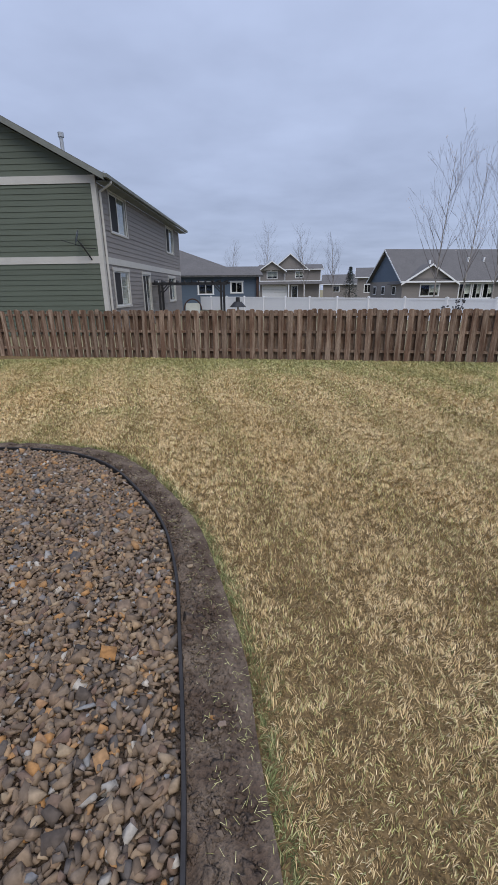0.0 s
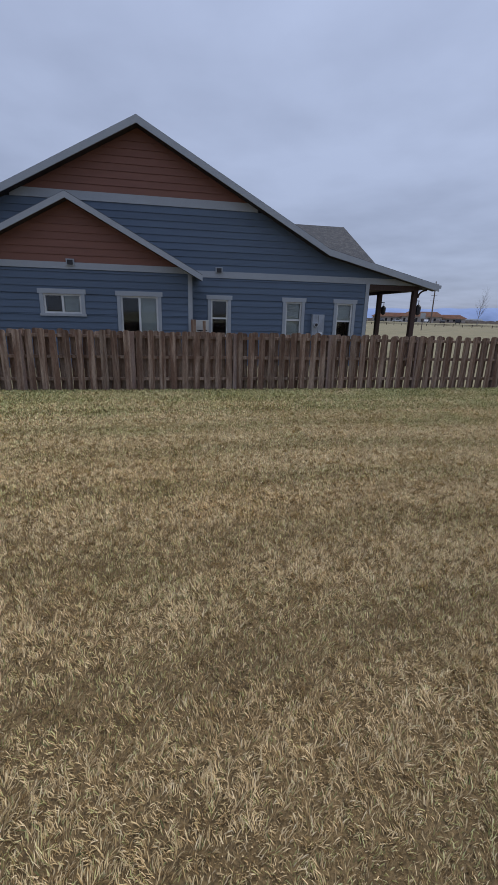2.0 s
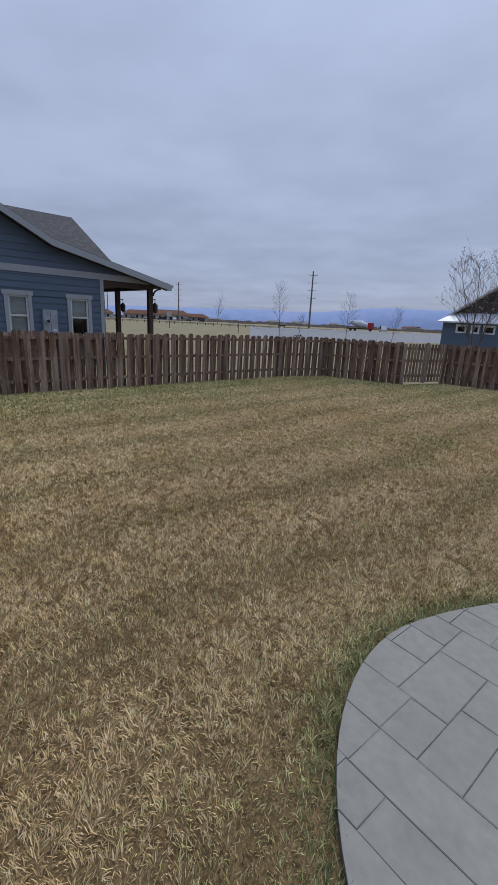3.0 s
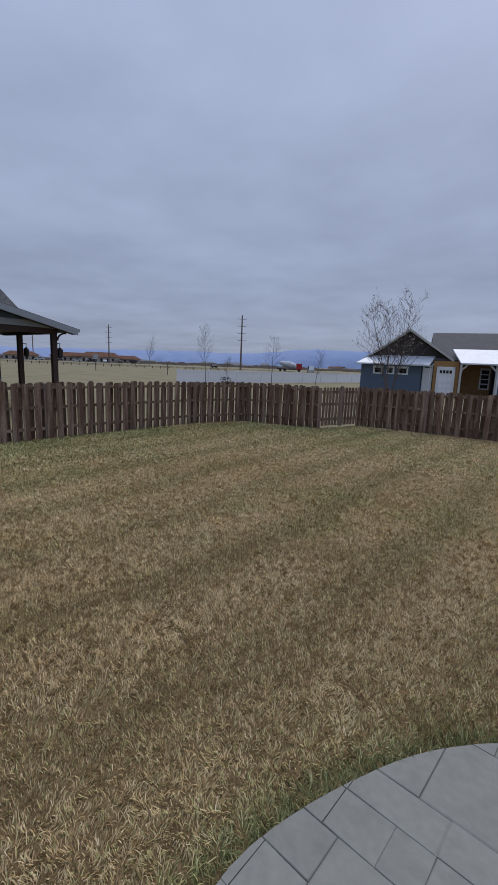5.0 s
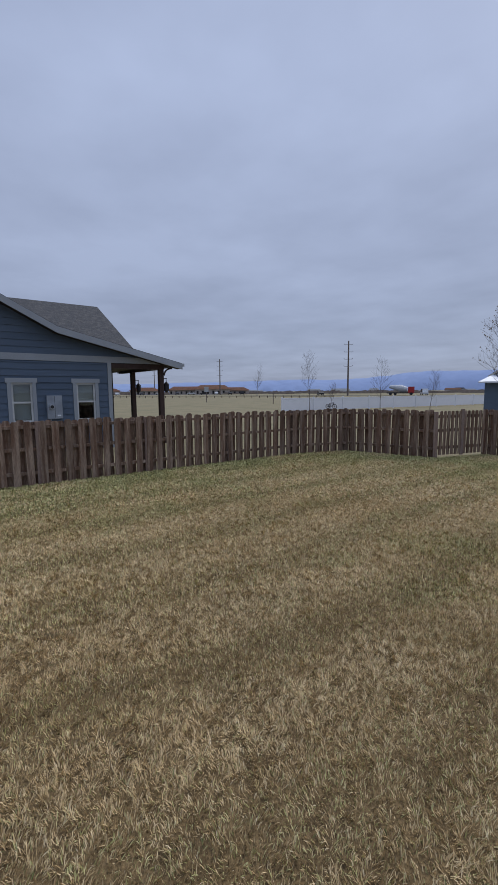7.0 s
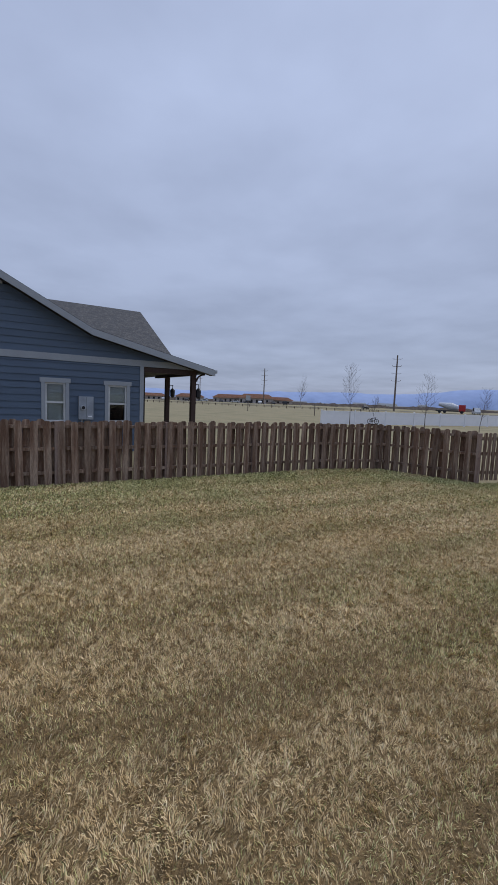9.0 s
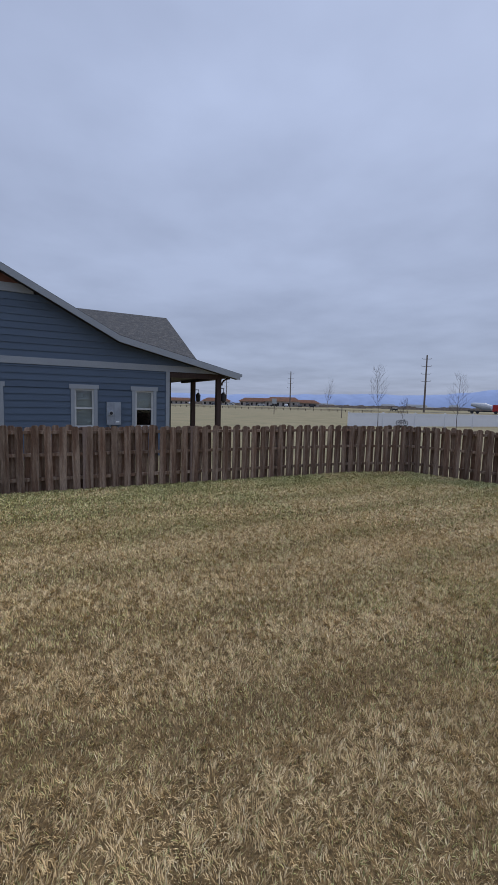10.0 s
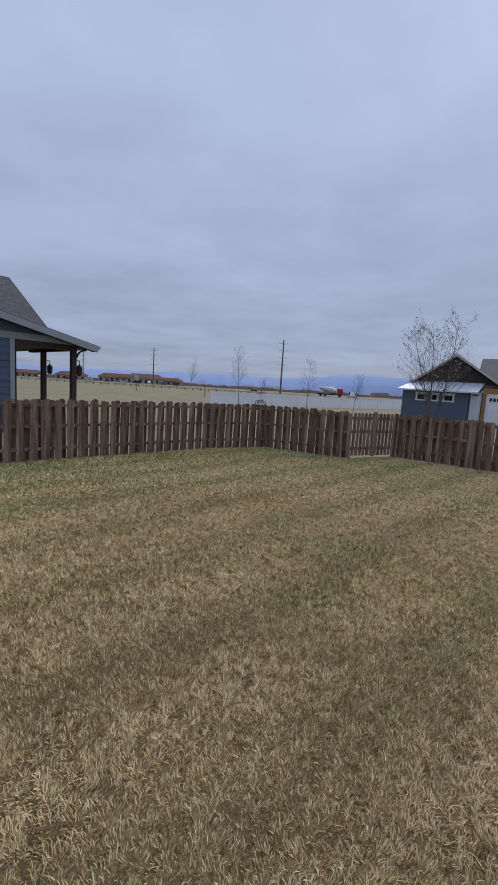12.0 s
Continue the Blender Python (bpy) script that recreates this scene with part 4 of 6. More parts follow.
    part("roof_vent", bm, "metal", h)
    return h


green_house()
GREEN = pose(-5.19, 17.83, 0, 0, 0, -3.7)


def satellite_dish():
    t = thing("satellite_dish", "grey satellite dish on a bent arm on the green wall", "satellite dish", m=GREEN)
    bm = bmesh.new()
    tube(bm, (-0.42, -0.03, 2.85), (-0.62, -0.35, 3.35), 0.025, 0.025, 8)
    tube(bm, (-0.62, -0.35, 3.35), (-0.75, -0.4, 3.5), 0.025, 0.025, 8)
    tube(bm, (-0.62, -0.35, 3.3), (-1.3, -0.6, 3.5), 0.012, 0.012, 6)
    tube(bm, (-0.62, -0.35, 3.25), (-0.05, -0.5, 3.2), 0.015, 0.015, 6)
    part("mast", bm, "black", t)
    bm = bmesh.new()
    rings = []
    for k in range(5):
        r = 0.28 * k / 4
        rings.append([bm.verts.new((r * math.cos(a), r * math.sin(a) * 1.15, 0.35 * r * r)) for a in (2 * math.pi * j / 14 for j in range(14))] if k else [bm.verts.new((0, 0, 0))])
    for j in range(14):
        bm.faces.new((rings[0][0], rings[1][j], rings[1][(j + 1) % 14]))
        for a, b in zip(rings[1:], rings[2:]):
            bm.faces.new((a[j], b[j], b[(j + 1) % 14], a[(j + 1) % 14]))
    bmesh.ops.solidify(bm, geom=bm.faces, thickness=0.012)
    o = part("dish", bm, "meter", t, smooth=True)
    o.matrix_local = pose(-0.72, -0.42, 3.62, 0, -72, 18)


satellite_dish()


def star_ornament():
    t = thing("wall_star", "white metal star hung on the taupe wall", "wall decoration", m=GREEN)
    bm = bmesh.new()
    prism(bm, [(8.3 + (0.3 if k % 2 == 0 else 0.12) * math.sin(math.pi * k / 5), 1.95 + (0.3 if k % 2 == 0 else 0.12) * math.cos(math.pi * k / 5)) for k in range(10)], "x", 0.03, 0.06)
    part("star", bm, "white", t)


star_ornament()


def placeN(az, d):
    """A place at a compass angle and distance from the start of the walk."""
    return 0.15 + d * math.sin(radians(az)), -0.3 + d * math.cos(radians(az))


def pergola():
    t = thing("pergola", "dark wooden pergola in front of the white vinyl fence", "pergola", m=pose(*placeN(-6.2, 26), 0, 0, 0, 6))
    w, d, top = 1.72, 1.3, 2.12
    for x in (-w, w):
        for y in (-d, d):
            part("post", boxes((x - 0.06, x + 0.06, y - 0.06, y + 0.06, -0.03, top - 0.12)), "black", t)
            o = part("brace", boxes((-0.03, 0.03, -0.03, 0.03, -0.3, 0.3)), "black", t)
            o.matrix_local = pose(x - math.copysign(0.2, x), y, top - 0.35, 0, -math.copysign(45, x), 0)
    for y in (-d, d):
        part("beam", boxes((-w - 0.35, w + 0.35, y - 0.04, y + 0.04, top - 0.12, top)), "black", t)
    for k in range(11):
        x = -w - 0.2 + (2 * w + 0.4) * k / 10
        part("rafter", boxes((x - 0.025, x + 0.025, -d - 0.35, d + 0.35, top, top + 0.1)), "black", t)


pergola()


def garden_odds():
    x, y = placeN(25.2, 17.5)
    t = thing("dark_shrub", "dark leafy plant top showing over the brown fence", "plant", m=pose(x, y, 0))
    rng = random.Random(2)
    sb, lb = bmesh.new(), bmesh.new()
    for k in range(7):
        a = rng.uniform(0, 6.28)
        tip = Vector((0.35 * math.cos(a), 0.35 * math.sin(a), rng.uniform(1.0, 1.3)))
        tube(sb, (0, 0, 0), tip, 0.015, 0.008, 5)
        for _ in range(6):
            p = tip + Vector((rng.uniform(-0.1, 0.1), rng.uniform(-0.1, 0.1), rng.uniform(-0.12, 0.05)))
            u = Vector((rng.uniform(-1, 1), rng.uniform(-1, 1), rng.uniform(-1, 1))).normalized() * 0.06
            w = u.orthogonal() * 0.6
            lb.faces.new([lb.verts.new(p + c) for c in (-u, w, u, -w)])
    part("stems", sb, "dark", t)
    part("leaves", lb, "black", t, kind="stuff")
    x, y = placeN(-0.5, 24)
    t = thing("bird_feeder", "dark hooded feeder on a post before the vinyl fence", "bird feeder", m=pose(x, y, 0))
    bm = bmesh.new()
    tube(bm, (0, 0, -0.03), (0, 0, 0.9), 0.04, 0.04, 8)
    part("post", bm, "dark", t)
    bm = bmesh.new()
    tube(bm, (0, 0, 0.85), (0, 0, 1.12), 0.45, 0.2, 12)
    tube(bm, (0, 0, 1.12), (0, 0, 1.35), 0.12, 0.1, 10)
    part("hood", bm, "black", t)
    x, y = placeN(-6.2, 23)
    t = thing("garden_chair", "round-backed dark garden chair with pale cushion", "chair", m=pose(x, y, 0, 0, 0, 15))
    bm = bmesh.new()
    for k in range(10):
        a, b = math.pi * k / 10, math.pi * (k + 1) / 10
        tube(bm, (0.45 * math.cos(a), 0, 0.75 + 0.55 * math.sin(a)), (0.45 * math.cos(b), 0, 0.75 + 0.55 * math.sin(b)), 0.035, 0.035, 6)
    part("back_hoop", bm, "dark", t)
    part("seat", boxes((-0.42, 0.42, -0.5, 0.05, 0.4, 0.48)), "dark", t)
    part("cushion", boxes((-0.36, 0.36, -0.02, 0.08, 0.48, 1.1)), "blind", t)
    for x0 in (-0.4, 0.34):
        for y0 in (-0.48, -0.02):
            part("leg", boxes((x0, x0 + 0.06, y0, y0 + 0.06, -0.03, 0.4)), "dark", t)


garden_odds()


# ---- simpler houses further off ----
def shell(h, w, d, eave, colour, holes=(), x0=0.0):
    lap_wall(h, lambda z: (x0, x0 + w), -0.05, eave, list(holes), colour, boards=False)
    part("side_wall", boxes((x0, x0 + 0.15, 0.15, d, -0.05, eave), (x0 + w - 0.15, x0 + w, 0.15, d, -0.05, eave), (x0, x0 + w, d, d + 0.15, -0.05, eave)), colour, h)
    part("inner_ceiling", boxes((x0 + 0.1, x0 + w - 0.1, 0.16, d - 0.02, eave - 0.05, eave - 0.02)), "dusk", h)


def roof_x(h, x0, x1, d, eave, ridge, mat, over=0.45, hip0=0.0, hip1=0.0, fascia="white"):
    """A roof with its ridge along x; hips draw its ends in."""
    m = d / 2
    sheet_part("roof", mat, h, [(x0 - over, -over, eave), (x1 + over, -over, eave), (x1 + over - hip1, m, ridge), (x0 - over + hip0, m, ridge)], 0.08)
    sheet_part("roof", mat, h, [(x0 - over + hip0, m, ridge), (x1 + over - hip1, m, ridge), (x1 + over, d + over, eave), (x0 - over, d + over, eave)], 0.08)
    for hip, x, sx in ((hip0, x0, -1), (hip1, x1, 1)):
        e = x + sx * over
        if hip:
            sheet_part("roof_hip", mat, h, [(e, -over, eave), (e - sx * hip, m, ridge), (e, d + over, eave)][::sx], 0.08)
        else:
            beam("rake_board", fascia, h, (e, -over, eave), (e, m, ridge), 0.05, 0.2)
            beam("rake_board", fascia, h, (e, d + over, eave), (e, m, ridge), 0.05, 0.2)
    part("gutter", boxes((x0 - over, x1 + over, -over - 0.1, -over, eave - 0.18, eave - 0.02)), fascia, h)


def end_gable(h, x, d, eave, ridge, colour):
    bm = bmesh.new()
    prism(bm, [(0, eave), (d, eave), (d / 2, ridge - 0.1)], "x", x, x + 0.15)
    part("gable_wall", bm, colour, h)


def front_gable(h, x0, x1, y, eave, apex, colour, mat, back, over=0.4, fascia="white"):
    m = (x0 + x1) / 2
    bm = bmesh.new()
    prism(bm, [(x0, eave - 0.02), (x1, eave - 0.02), (m, apex - 0.12)], "y", y, y + 0.15)
    part("gable_wall", bm, colour, h)
    s = (apex - eave) / (m - x0)
    for e, sx in ((x0 - over, -1), (x1 + over, 1)):
        pts = [(m, y - 0.4, apex), (e, y - 0.4, eave - over * s), (e, y + back, eave - over * s), (m, y + back, apex)]
        sheet_part("gable_roof", mat, h, pts[::sx], 0.07)
        beam("rake_board", fascia, h, (m, y - 0.42, apex), (e, y - 0.42, eave - over * s), 0.05, 0.2)


def right_house():
    h = thing("grey_house", "grey single-storey house with white trim behind the vinyl fence", "house", m=pose(18.2, 50.6, 0, 0, 0, 6.6))
    wins = [(1.2, 1.9, 0.9, 2.1), (3.4, 4.4, 0.9, 2.1), (6.9, 8.3, 0.6, 2.15), (8.6, 9.6, 0.6, 2.15), (9.9, 11.1, 0.6, 2.15), (13.6, 14.7, 0.7, 2.1), (14.9, 16.0, 0.7, 2.1)]
    wins[1] = (2.2, 4.4, 0.9, 2.1)
    shell(h, 18.5, 9.0, 2.5, "taupe", wins[1:])
    roof_x(h, 0, 18.5, 9.0, 2.5, 6.15, "shingle_far", hip1=1.6)
    end_gable(h, 0.0, 9.0, 2.5, 6.1, "blue")
    for w in wins[1:]:
        window(h, *w, style="slide", trim="white", blind=[(0.5, 1, 0.3, 1)])
    front_gable(h, 0.0, 6.2, -0.1, 2.45, 4.3, "taupe", "shingle_far", 3.2)
    for y in (1.5, 4.5, 7.0):
        w = part("side_window", boxes((-0.06, -0.01, y, y + 0.9, 1.0, 2.0)), "white", h)
        part("pane", boxes((-0.08, -0.06, y + 0.1, y + 0.8, 1.1, 1.9)), "dusk", w)
    for x, y in ((4.0, 2.0), (9.0, 2.4), (11.0, 2.4), (14.5, 2.6)):
        z = 2.5 + (y + 0.45) * 0.74
        part("roof_vent", boxes((x, x + 0.18, y, y + 0.18, z - 0.05, z + 0.5)), "white", h)
    return h


right_house()


def small_far_house():
    h = thing("distant_house", "distant house with a blue-grey gable between roofs", "house", m=pose(*placeN(14.3, 78), 0, 0, 0, -14))
    shell(h, 6.0, 8.0, 3.6, "taupe", [(1.2, 2.2, 1.2, 2.4)])
    roof_x(h, 0, 6.0, 8.0, 3.6, 5.2, "shingle_far")
    front_gable(h, 2.6, 5.6, -0.2, 3.9, 6.6, "blue", "shingle_far", 4)
    window(h, 1.2, 2.2, 1.2, 2.4, style="slide", trim="white")
    h = thing("distant_house", "distant low house with a long dark roof", "house", m=pose(*placeN(10.2, 105), 0, 0, 0, -12))
    shell(h, 12.0, 8.0, 2.9, "taupe", [(2.2, 3.6, 1.2, 2.4)])
    roof_x(h, 0, 12.0, 8.0, 2.9, 5.0, "shingle_far")
    window(h, 2.2, 3.6, 1.2, 2.4, style="slide", trim="white")


small_far_house()


def left_house():
    h = thing("slate_house", "slate blue single-storey house with a long hipped roof", "house", m=pose(*placeN(-4, 42), 0, 0, 0, 4))
    shell(h, 12.6, 9.0, 3.0, "blue", [(2.0, 3.0, 1.5, 2.4), (-1.0, 0.3, 1.4, 2.4)], x0=-8.0)
    window(h, 2.0, 3.0, 1.5, 2.4, style="slide", trim="white")
    window(h, -1.0, 0.3, 1.4, 2.4, style="slide", trim="white")
    sheet_part("roof", "shingle_far", h, [(-8.5, -0.5, 3.0), (4.9, -0.5, 3.0), (4.6, 1.2, 3.8), (1.6, 1.2, 3.8), (-4.6, 4.5, 6.1), (-8.5, 4.5, 6.1)], 0.08)
    sheet_part("roof", "shingle_far", h, [(-8.5, 4.5, 6.1), (-4.6, 4.5, 6.1), (1.6, 4.5, 3.8), (4.6, 4.5, 3.8), (4.9, 9.5, 3.0), (-8.5, 9.5, 3.0)], 0.08)
    sheet_part("roof", "shingle_far", h, [(1.6, 1.2, 3.8), (4.6, 1.2, 3.8), (4.6, 4.5, 3.8), (1.6, 4.5, 3.8)], 0.08)
    sheet_part("roof_hip", "shingle_far", h, [(-4.6, 4.5, 6.1), (1.6, 1.2, 3.8), (1.6, 4.5, 3.8)], 0.08)
    part("gutter", boxes((-8.5, 4.9, -0.6, -0.5, 2.85, 3.0)), "shingle", h)
    part("porch_post", boxes((4.3, 4.5, -0.3, -0.1, 0, 2.9)), "dark", h)


left_house()


def far_two_storey():
    h = thing("far_two_storey_house", "taupe two-storey house with white trim and gables", "house", m=pose(*placeN(2.3, 85), 0, 0, 0, -6))
    ups = [(1.4, 3.2, 3.7, 4.9), (6.6, 8.0, 3.8, 4.9)]
    shell(h, 11.2, 9.0, 5.3, "taupe", ups + [(0.6, 5.0, 0.1, 2.4), (6.0, 7.0, 0.1, 2.4)])
    for w in ups:
        window(h, *w, style="slide", trim="white", blind=[(0, 1, 0.3, 1)])
    window(h, 6.0, 7.0, 0.1, 2.4, style="one", trim="white")
    g = part("garage_door", boxes(*[(0.6, 5.0, 0.02, 0.06, 0.1 + 0.58 * k, 0.66 + 0.58 * k) for k in range(4)]), "white", h)
    part("door_casing", boxes((0.45, 0.6, -0.05, 0.0, 0.0, 2.5), (5.0, 5.15, -0.05, 0.0, 0.0, 2.5), (0.45, 5.15, -0.05, 0.0, 2.5, 2.65)), "white", h)
    roof_x(h, 0, 11.2, 9.0, 5.3, 6.3, "shingle_far")
    front_gable(h, 2.4, 8.8, -0.1, 5.4, 7.95, "taupe", "shingle_far", 5)
    front_gable(h, 0.0, 4.6, -0.7, 5.2, 6.7, "taupe", "shingle_far", 3)
    part("belt_board", boxes((0, 11.2, -0.05, 0.0, 3.15, 3.35)), "white", h)
    sheet_part("porch_roof", "shingle_far", h, [(-0.3, -1.3, 2.75), (11.5, -1.3, 2.75), (11.5, -0.06, 3.2), (-0.3, -0.06, 3.2)], 0.08)
    for x in (5.4, 8.2, 11.0):
        part("porch_post", boxes((x - 0.1, x + 0.1, -1.2, -1.0, 0, 2.7)), "white", h)
    for x in (0.0, 4.6, 11.1):
        part("corner_board", boxes((x, x + 0.12, -0.05, 0.0, 3.36, 5.25)), "white", h)


far_two_storey()


def brown_house():
    h = thing("brown_roof_house", "olive two-storey house with brown shingle roof and greige trim", "house", m=pose(39.6, 47.2, 0, 0, 0, -82))
    wins = [(0.5, 1.1, 4.2, 4.9), (1.6, 2.2, 4.2, 4.9), (3.5, 5.0, 3.6, 4.9), (11.2, 12.6, 3.5, 4.9), (3.7, 4.7, 1.5, 2.6), (11.0, 13.0, 1.3, 2.7)]
    shell(h, 15.0, 9.6, 5.15, "green", wins)
    for w in wins:
        window(h, *w, style="slide", trim="trim_warm", blind=[(0.5, 1, 0, 1)])
    roof_x(h, 0, 15.0, 9.6, 5.15, 8.4, "shingle_brown", fascia="trim_warm")
    end_gable(h, 0.0, 9.6, 5.1, 8.35, "taupe")
    front_gable(h, 2.4, 6.4, -0.25, 5.1, 6.6, "taupe", "shingle_brown", 2.0, 0.3, "trim_warm")
    part("bay_wall", boxes((2.4, 3.4, -0.25, 0.0, 0, 5.1), (5.1, 6.4, -0.25, 0.0, 0, 5.1), (3.4, 5.1, -0.25, 0.0, 5.0, 5.1)), "taupe", h)
    for x in (2.5, 6.35, 10.2, 14.8):
        part("corner_board", boxes((x, x + 0.14, -0.3, 0.0, 0.0, 5.05)), "trim_warm", h)
    part("belt_board", boxes((10.4, 14.8, -0.06, 0.0, 2.95, 3.2)), "trim_warm", h)
    part("roof_vent", boxes((9.0, 9.2, 2.5, 2.7, 6.7, 7.6)), "metal", h)


brown_house()


def caravan():
    t = thing("travel_trailer", "white fifth-wheel travel trailer with dark windows", "caravan", m=pose(*placeN(34.6, 60), 0, 0, 0, -30))
    bm = bmesh.new()
    prism(bm, [(0, 0.7), (4.6, 0.7), (4.6, 2.75), (4.3, 2.95), (0.9, 3.1), (0.2, 2.7), (0, 2.0)], "y", 0, 2.4)
    part("body", bm, "vinyl", t)
    part("windscreen", boxes((0.5, 1.4, -0.02, 0.0, 1.8, 2.5)), "dusk", t)
    part("side_window", boxes((2.3, 4.1, -0.02, 0.0, 1.75, 2.5)), "dusk", t)
    part("side_door", boxes((1.65, 1.85, -0.02, 0.0, 1.0, 2.5)), "dusk", t)
    part("roof_unit", boxes((1.7, 2.6, 0.8, 1.6, 3.05, 3.3)), "white", t)
    for x in (1.4, 3.2):
        bm = bmesh.new()
        tube(bm, (x, 0.05, 0.36), (x, 0.3, 0.36), 0.36, 0.36, 14)
        part("wheel", bm, "black", t)


caravan()


def tan_fence():
    t = thing("tan_fence", "tan cedar board fence behind the brown shadowbox fence", "fence")
    a, b = Vector((13.9, 18.6, 0)), Vector((17.9, 14.6, 0))
    d = (b - a); n = int(d.length / 0.15); u = d.normalized()
    ang = math.degrees(math.atan2(u.y, u.x))
    rng = random.Random(5)
    bm = boxes((-0.069, 0.069, -0.009, 0.009, 0.03, 1.45))
    me = bpy.data.meshes.new("board"); bm.to_mesh(me); bm.free(); me.materials.append(M["fence_tan"])
    for k in range(n):
        p = a + u * (0.15 * k + 0.07)
        o = new("board", me); o.parent = t
        o.matrix_local = pose(p.x, p.y, rng.uniform(-0.01, 0.02), 0, 0, ang)
    for z in (0.4, 1.38):
        m = (a + b) / 2
        o = part("rail", boxes((-d.length / 2, d.length / 2, -0.055, -0.012, z - 0.045, z + 0.045)), "dark", t)
        o.matrix_local = pose(m.x, m.y, 0, 0, 0, ang)
    for k in range(4):
        p = a + u * (0.1 + k * 1.8) + Vector((-u.y, u.x, 0)) * -0.1
        o = part("post", boxes((-0.05, 0.05, -0.05, 0.05, 0, 1.5)), "dark", t)
        o.matrix_local = pose(p.x, p.y, 0, 0, 0, ang)


tan_fence()


# ---- the white-roofed house to the south ----
def south_house():
    ox, oy = place(145.3, 35)
    h = thing("porch_house", "blue house with pale metal porch roof and orange timber wall", "house", m=pose(ox, oy, 0, 0, 0, -152))
    lap_wall(h, lambda z: (0, 4.4), -0.05, 2.3, [(1.0, 1.55, 1.55, 2.0), (2.0, 2.4, 1.55, 2.0), (2.8, 3.4, 1.55, 2.0)], "blue", boards=False)
    for w in ((1.0, 1.55, 1.55, 2.0), (2.0, 2.4, 1.55, 2.0), (2.8, 3.4, 1.55, 2.0)):
        window(h, *w, style="one", trim="white", cas=0.08)
    part("side_wall", boxes((0, 0.15, 0.15, 9, -0.05, 2.3)), "blue", h)
    sheet_part("lean_roof", "tin", h, [(-0.35, -0.5, 2.3), (4.9, -0.5, 2.3), (5.3, 1.0, 2.95), (0.6, 1.0, 2.95)], 0.1)
    bm = bmesh.new()
    prism(bm, [(0.5, 2.8), (6.2, 2.8), (3.35, 4.75)], "y", 1.0, 1.15)
    part("gable_wall", bm, "soffit", h, "brown shake gable wall")
    for e in (0.1, 6.6):
        sheet_part("gable_roof", "shingle_far", h, [(3.35, 0.6, 4.95), (e, 0.6, 2.72), (e, 9.0, 2.72), (3.35, 9.0, 4.95)][::(1 if e > 3 else -1)], 0.1)
        beam("rake_board", "trim_warm", h, (3.35, 0.58, 4.95), (e, 0.58, 2.72), 0.05, 0.18)
    part("entry_wall", boxes((4.4, 5.2, 0.4, 0.55, -0.05, 2.5)), "blue", h)
    part("small_door", boxes((4.62, 5.1, 0.36, 0.4, 0.0, 2.05)), "white", h)
    part("entry_frame", boxes((4.5, 4.62, 0.34, 0.4, 0.0, 2.15), (5.1, 5.2, 0.34, 0.4, 0.0, 2.15), (4.5, 5.2, 0.34, 0.4, 2.15, 2.27)), "white", h)
    lap_wall(h, lambda z: (5.25, 6.95), -0.05, 2.6, [], "orange", at=0.2, boards=False)
    d = part("panel_door", boxes((5.6, 6.6, 0.15, 0.2, 0.0, 2.05)), "white", h)
    part("door_panel", boxes(*[(5.68 + 0.3 * i, 5.92 + 0.3 * i, 0.135, 0.15, 0.2 + 0.42 * k, 0.56 + 0.42 * k) for i in range(3) for k in range(3)]), "vinyl", d)
    part("door_light", boxes(*[(5.68 + 0.22 * i, 5.84 + 0.22 * i, 0.135, 0.15, 1.72, 1.94) for i in range(4)]), "dusk", d)
    part("door_casing", boxes((5.48, 5.6, 0.14, 0.2, 0.0, 2.2), (6.6, 6.72, 0.14, 0.2, 0.0, 2.2), (5.48, 6.72, 0.14, 0.2, 2.05, 2.2)), "white", h)
    lap_wall(h, lambda z: (6.95, 9.4), -0.05, 2.6, [], "orange", at=2.2, boards=False)
    part("porch_side_wall", boxes((6.95, 7.0, 0.35, 2.2, -0.05, 2.6)), "orange", h)
    w = part("porch_window", boxes((8.6, 9.3, 2.12, 2.18, 0.6, 2.2)), "white", h)
    part("pane", boxes(*[(8.7, 9.2, 2.1, 2.12, 0.7 + 0.36 * k, 0.98 + 0.36 * k) for k in range(4)]), "dusk", w)
    sheet_part("porch_roof", "tin", h, [(7.0, -0.4, 2.5), (9.8, -0.4, 2.5), (11.3, 1.6, 3.55), (6.5, 1.6, 3.55)], 0.1)
    for x in (7.05, 9.35):
        part("porch_post", boxes((x - 0.07, x + 0.07, -0.3, -0.16, 0, 2.4)), "trim_warm", h)
        o = part("porch_brace", boxes((-0.05, 0.05, -0.05, 0.05, -0.3, 0.3)), "trim_warm", h)
        o.matrix_local = pose(x + (0.2 if x < 8 else -0.2), -0.23, 2.15, 0, 45 if x < 8 else -45, 0)
    part("porch_slab", boxes((6.6, 12.5, -0.6, 2.2, -0.03, 0.12)), "slab", h)
    lap_wall(h, lambda z: (9.4, 14.5), -0.05, 2.75, [(11.1, 12.3, 0.9, 2.3)], "blue", at=-0.3, boards=False)
    window(h, 11.1, 12.3, 0.9, 2.3, at=-0.3, style="slide", trim="white", blind=[(0.5, 1, 0, 1)])
    part("corner_board", boxes((9.38, 9.5, -0.35, -0.3, 0, 2.7)), "white", h)
    front_gable(h, 9.9, 14.2, -0.32, 2.75, 3.9, "blue", "tin", 4.0, 0.5)
    part("frieze_board", boxes((9.4, 14.5, -0.37, -0.32, 2.62, 2.75)), "white", h)
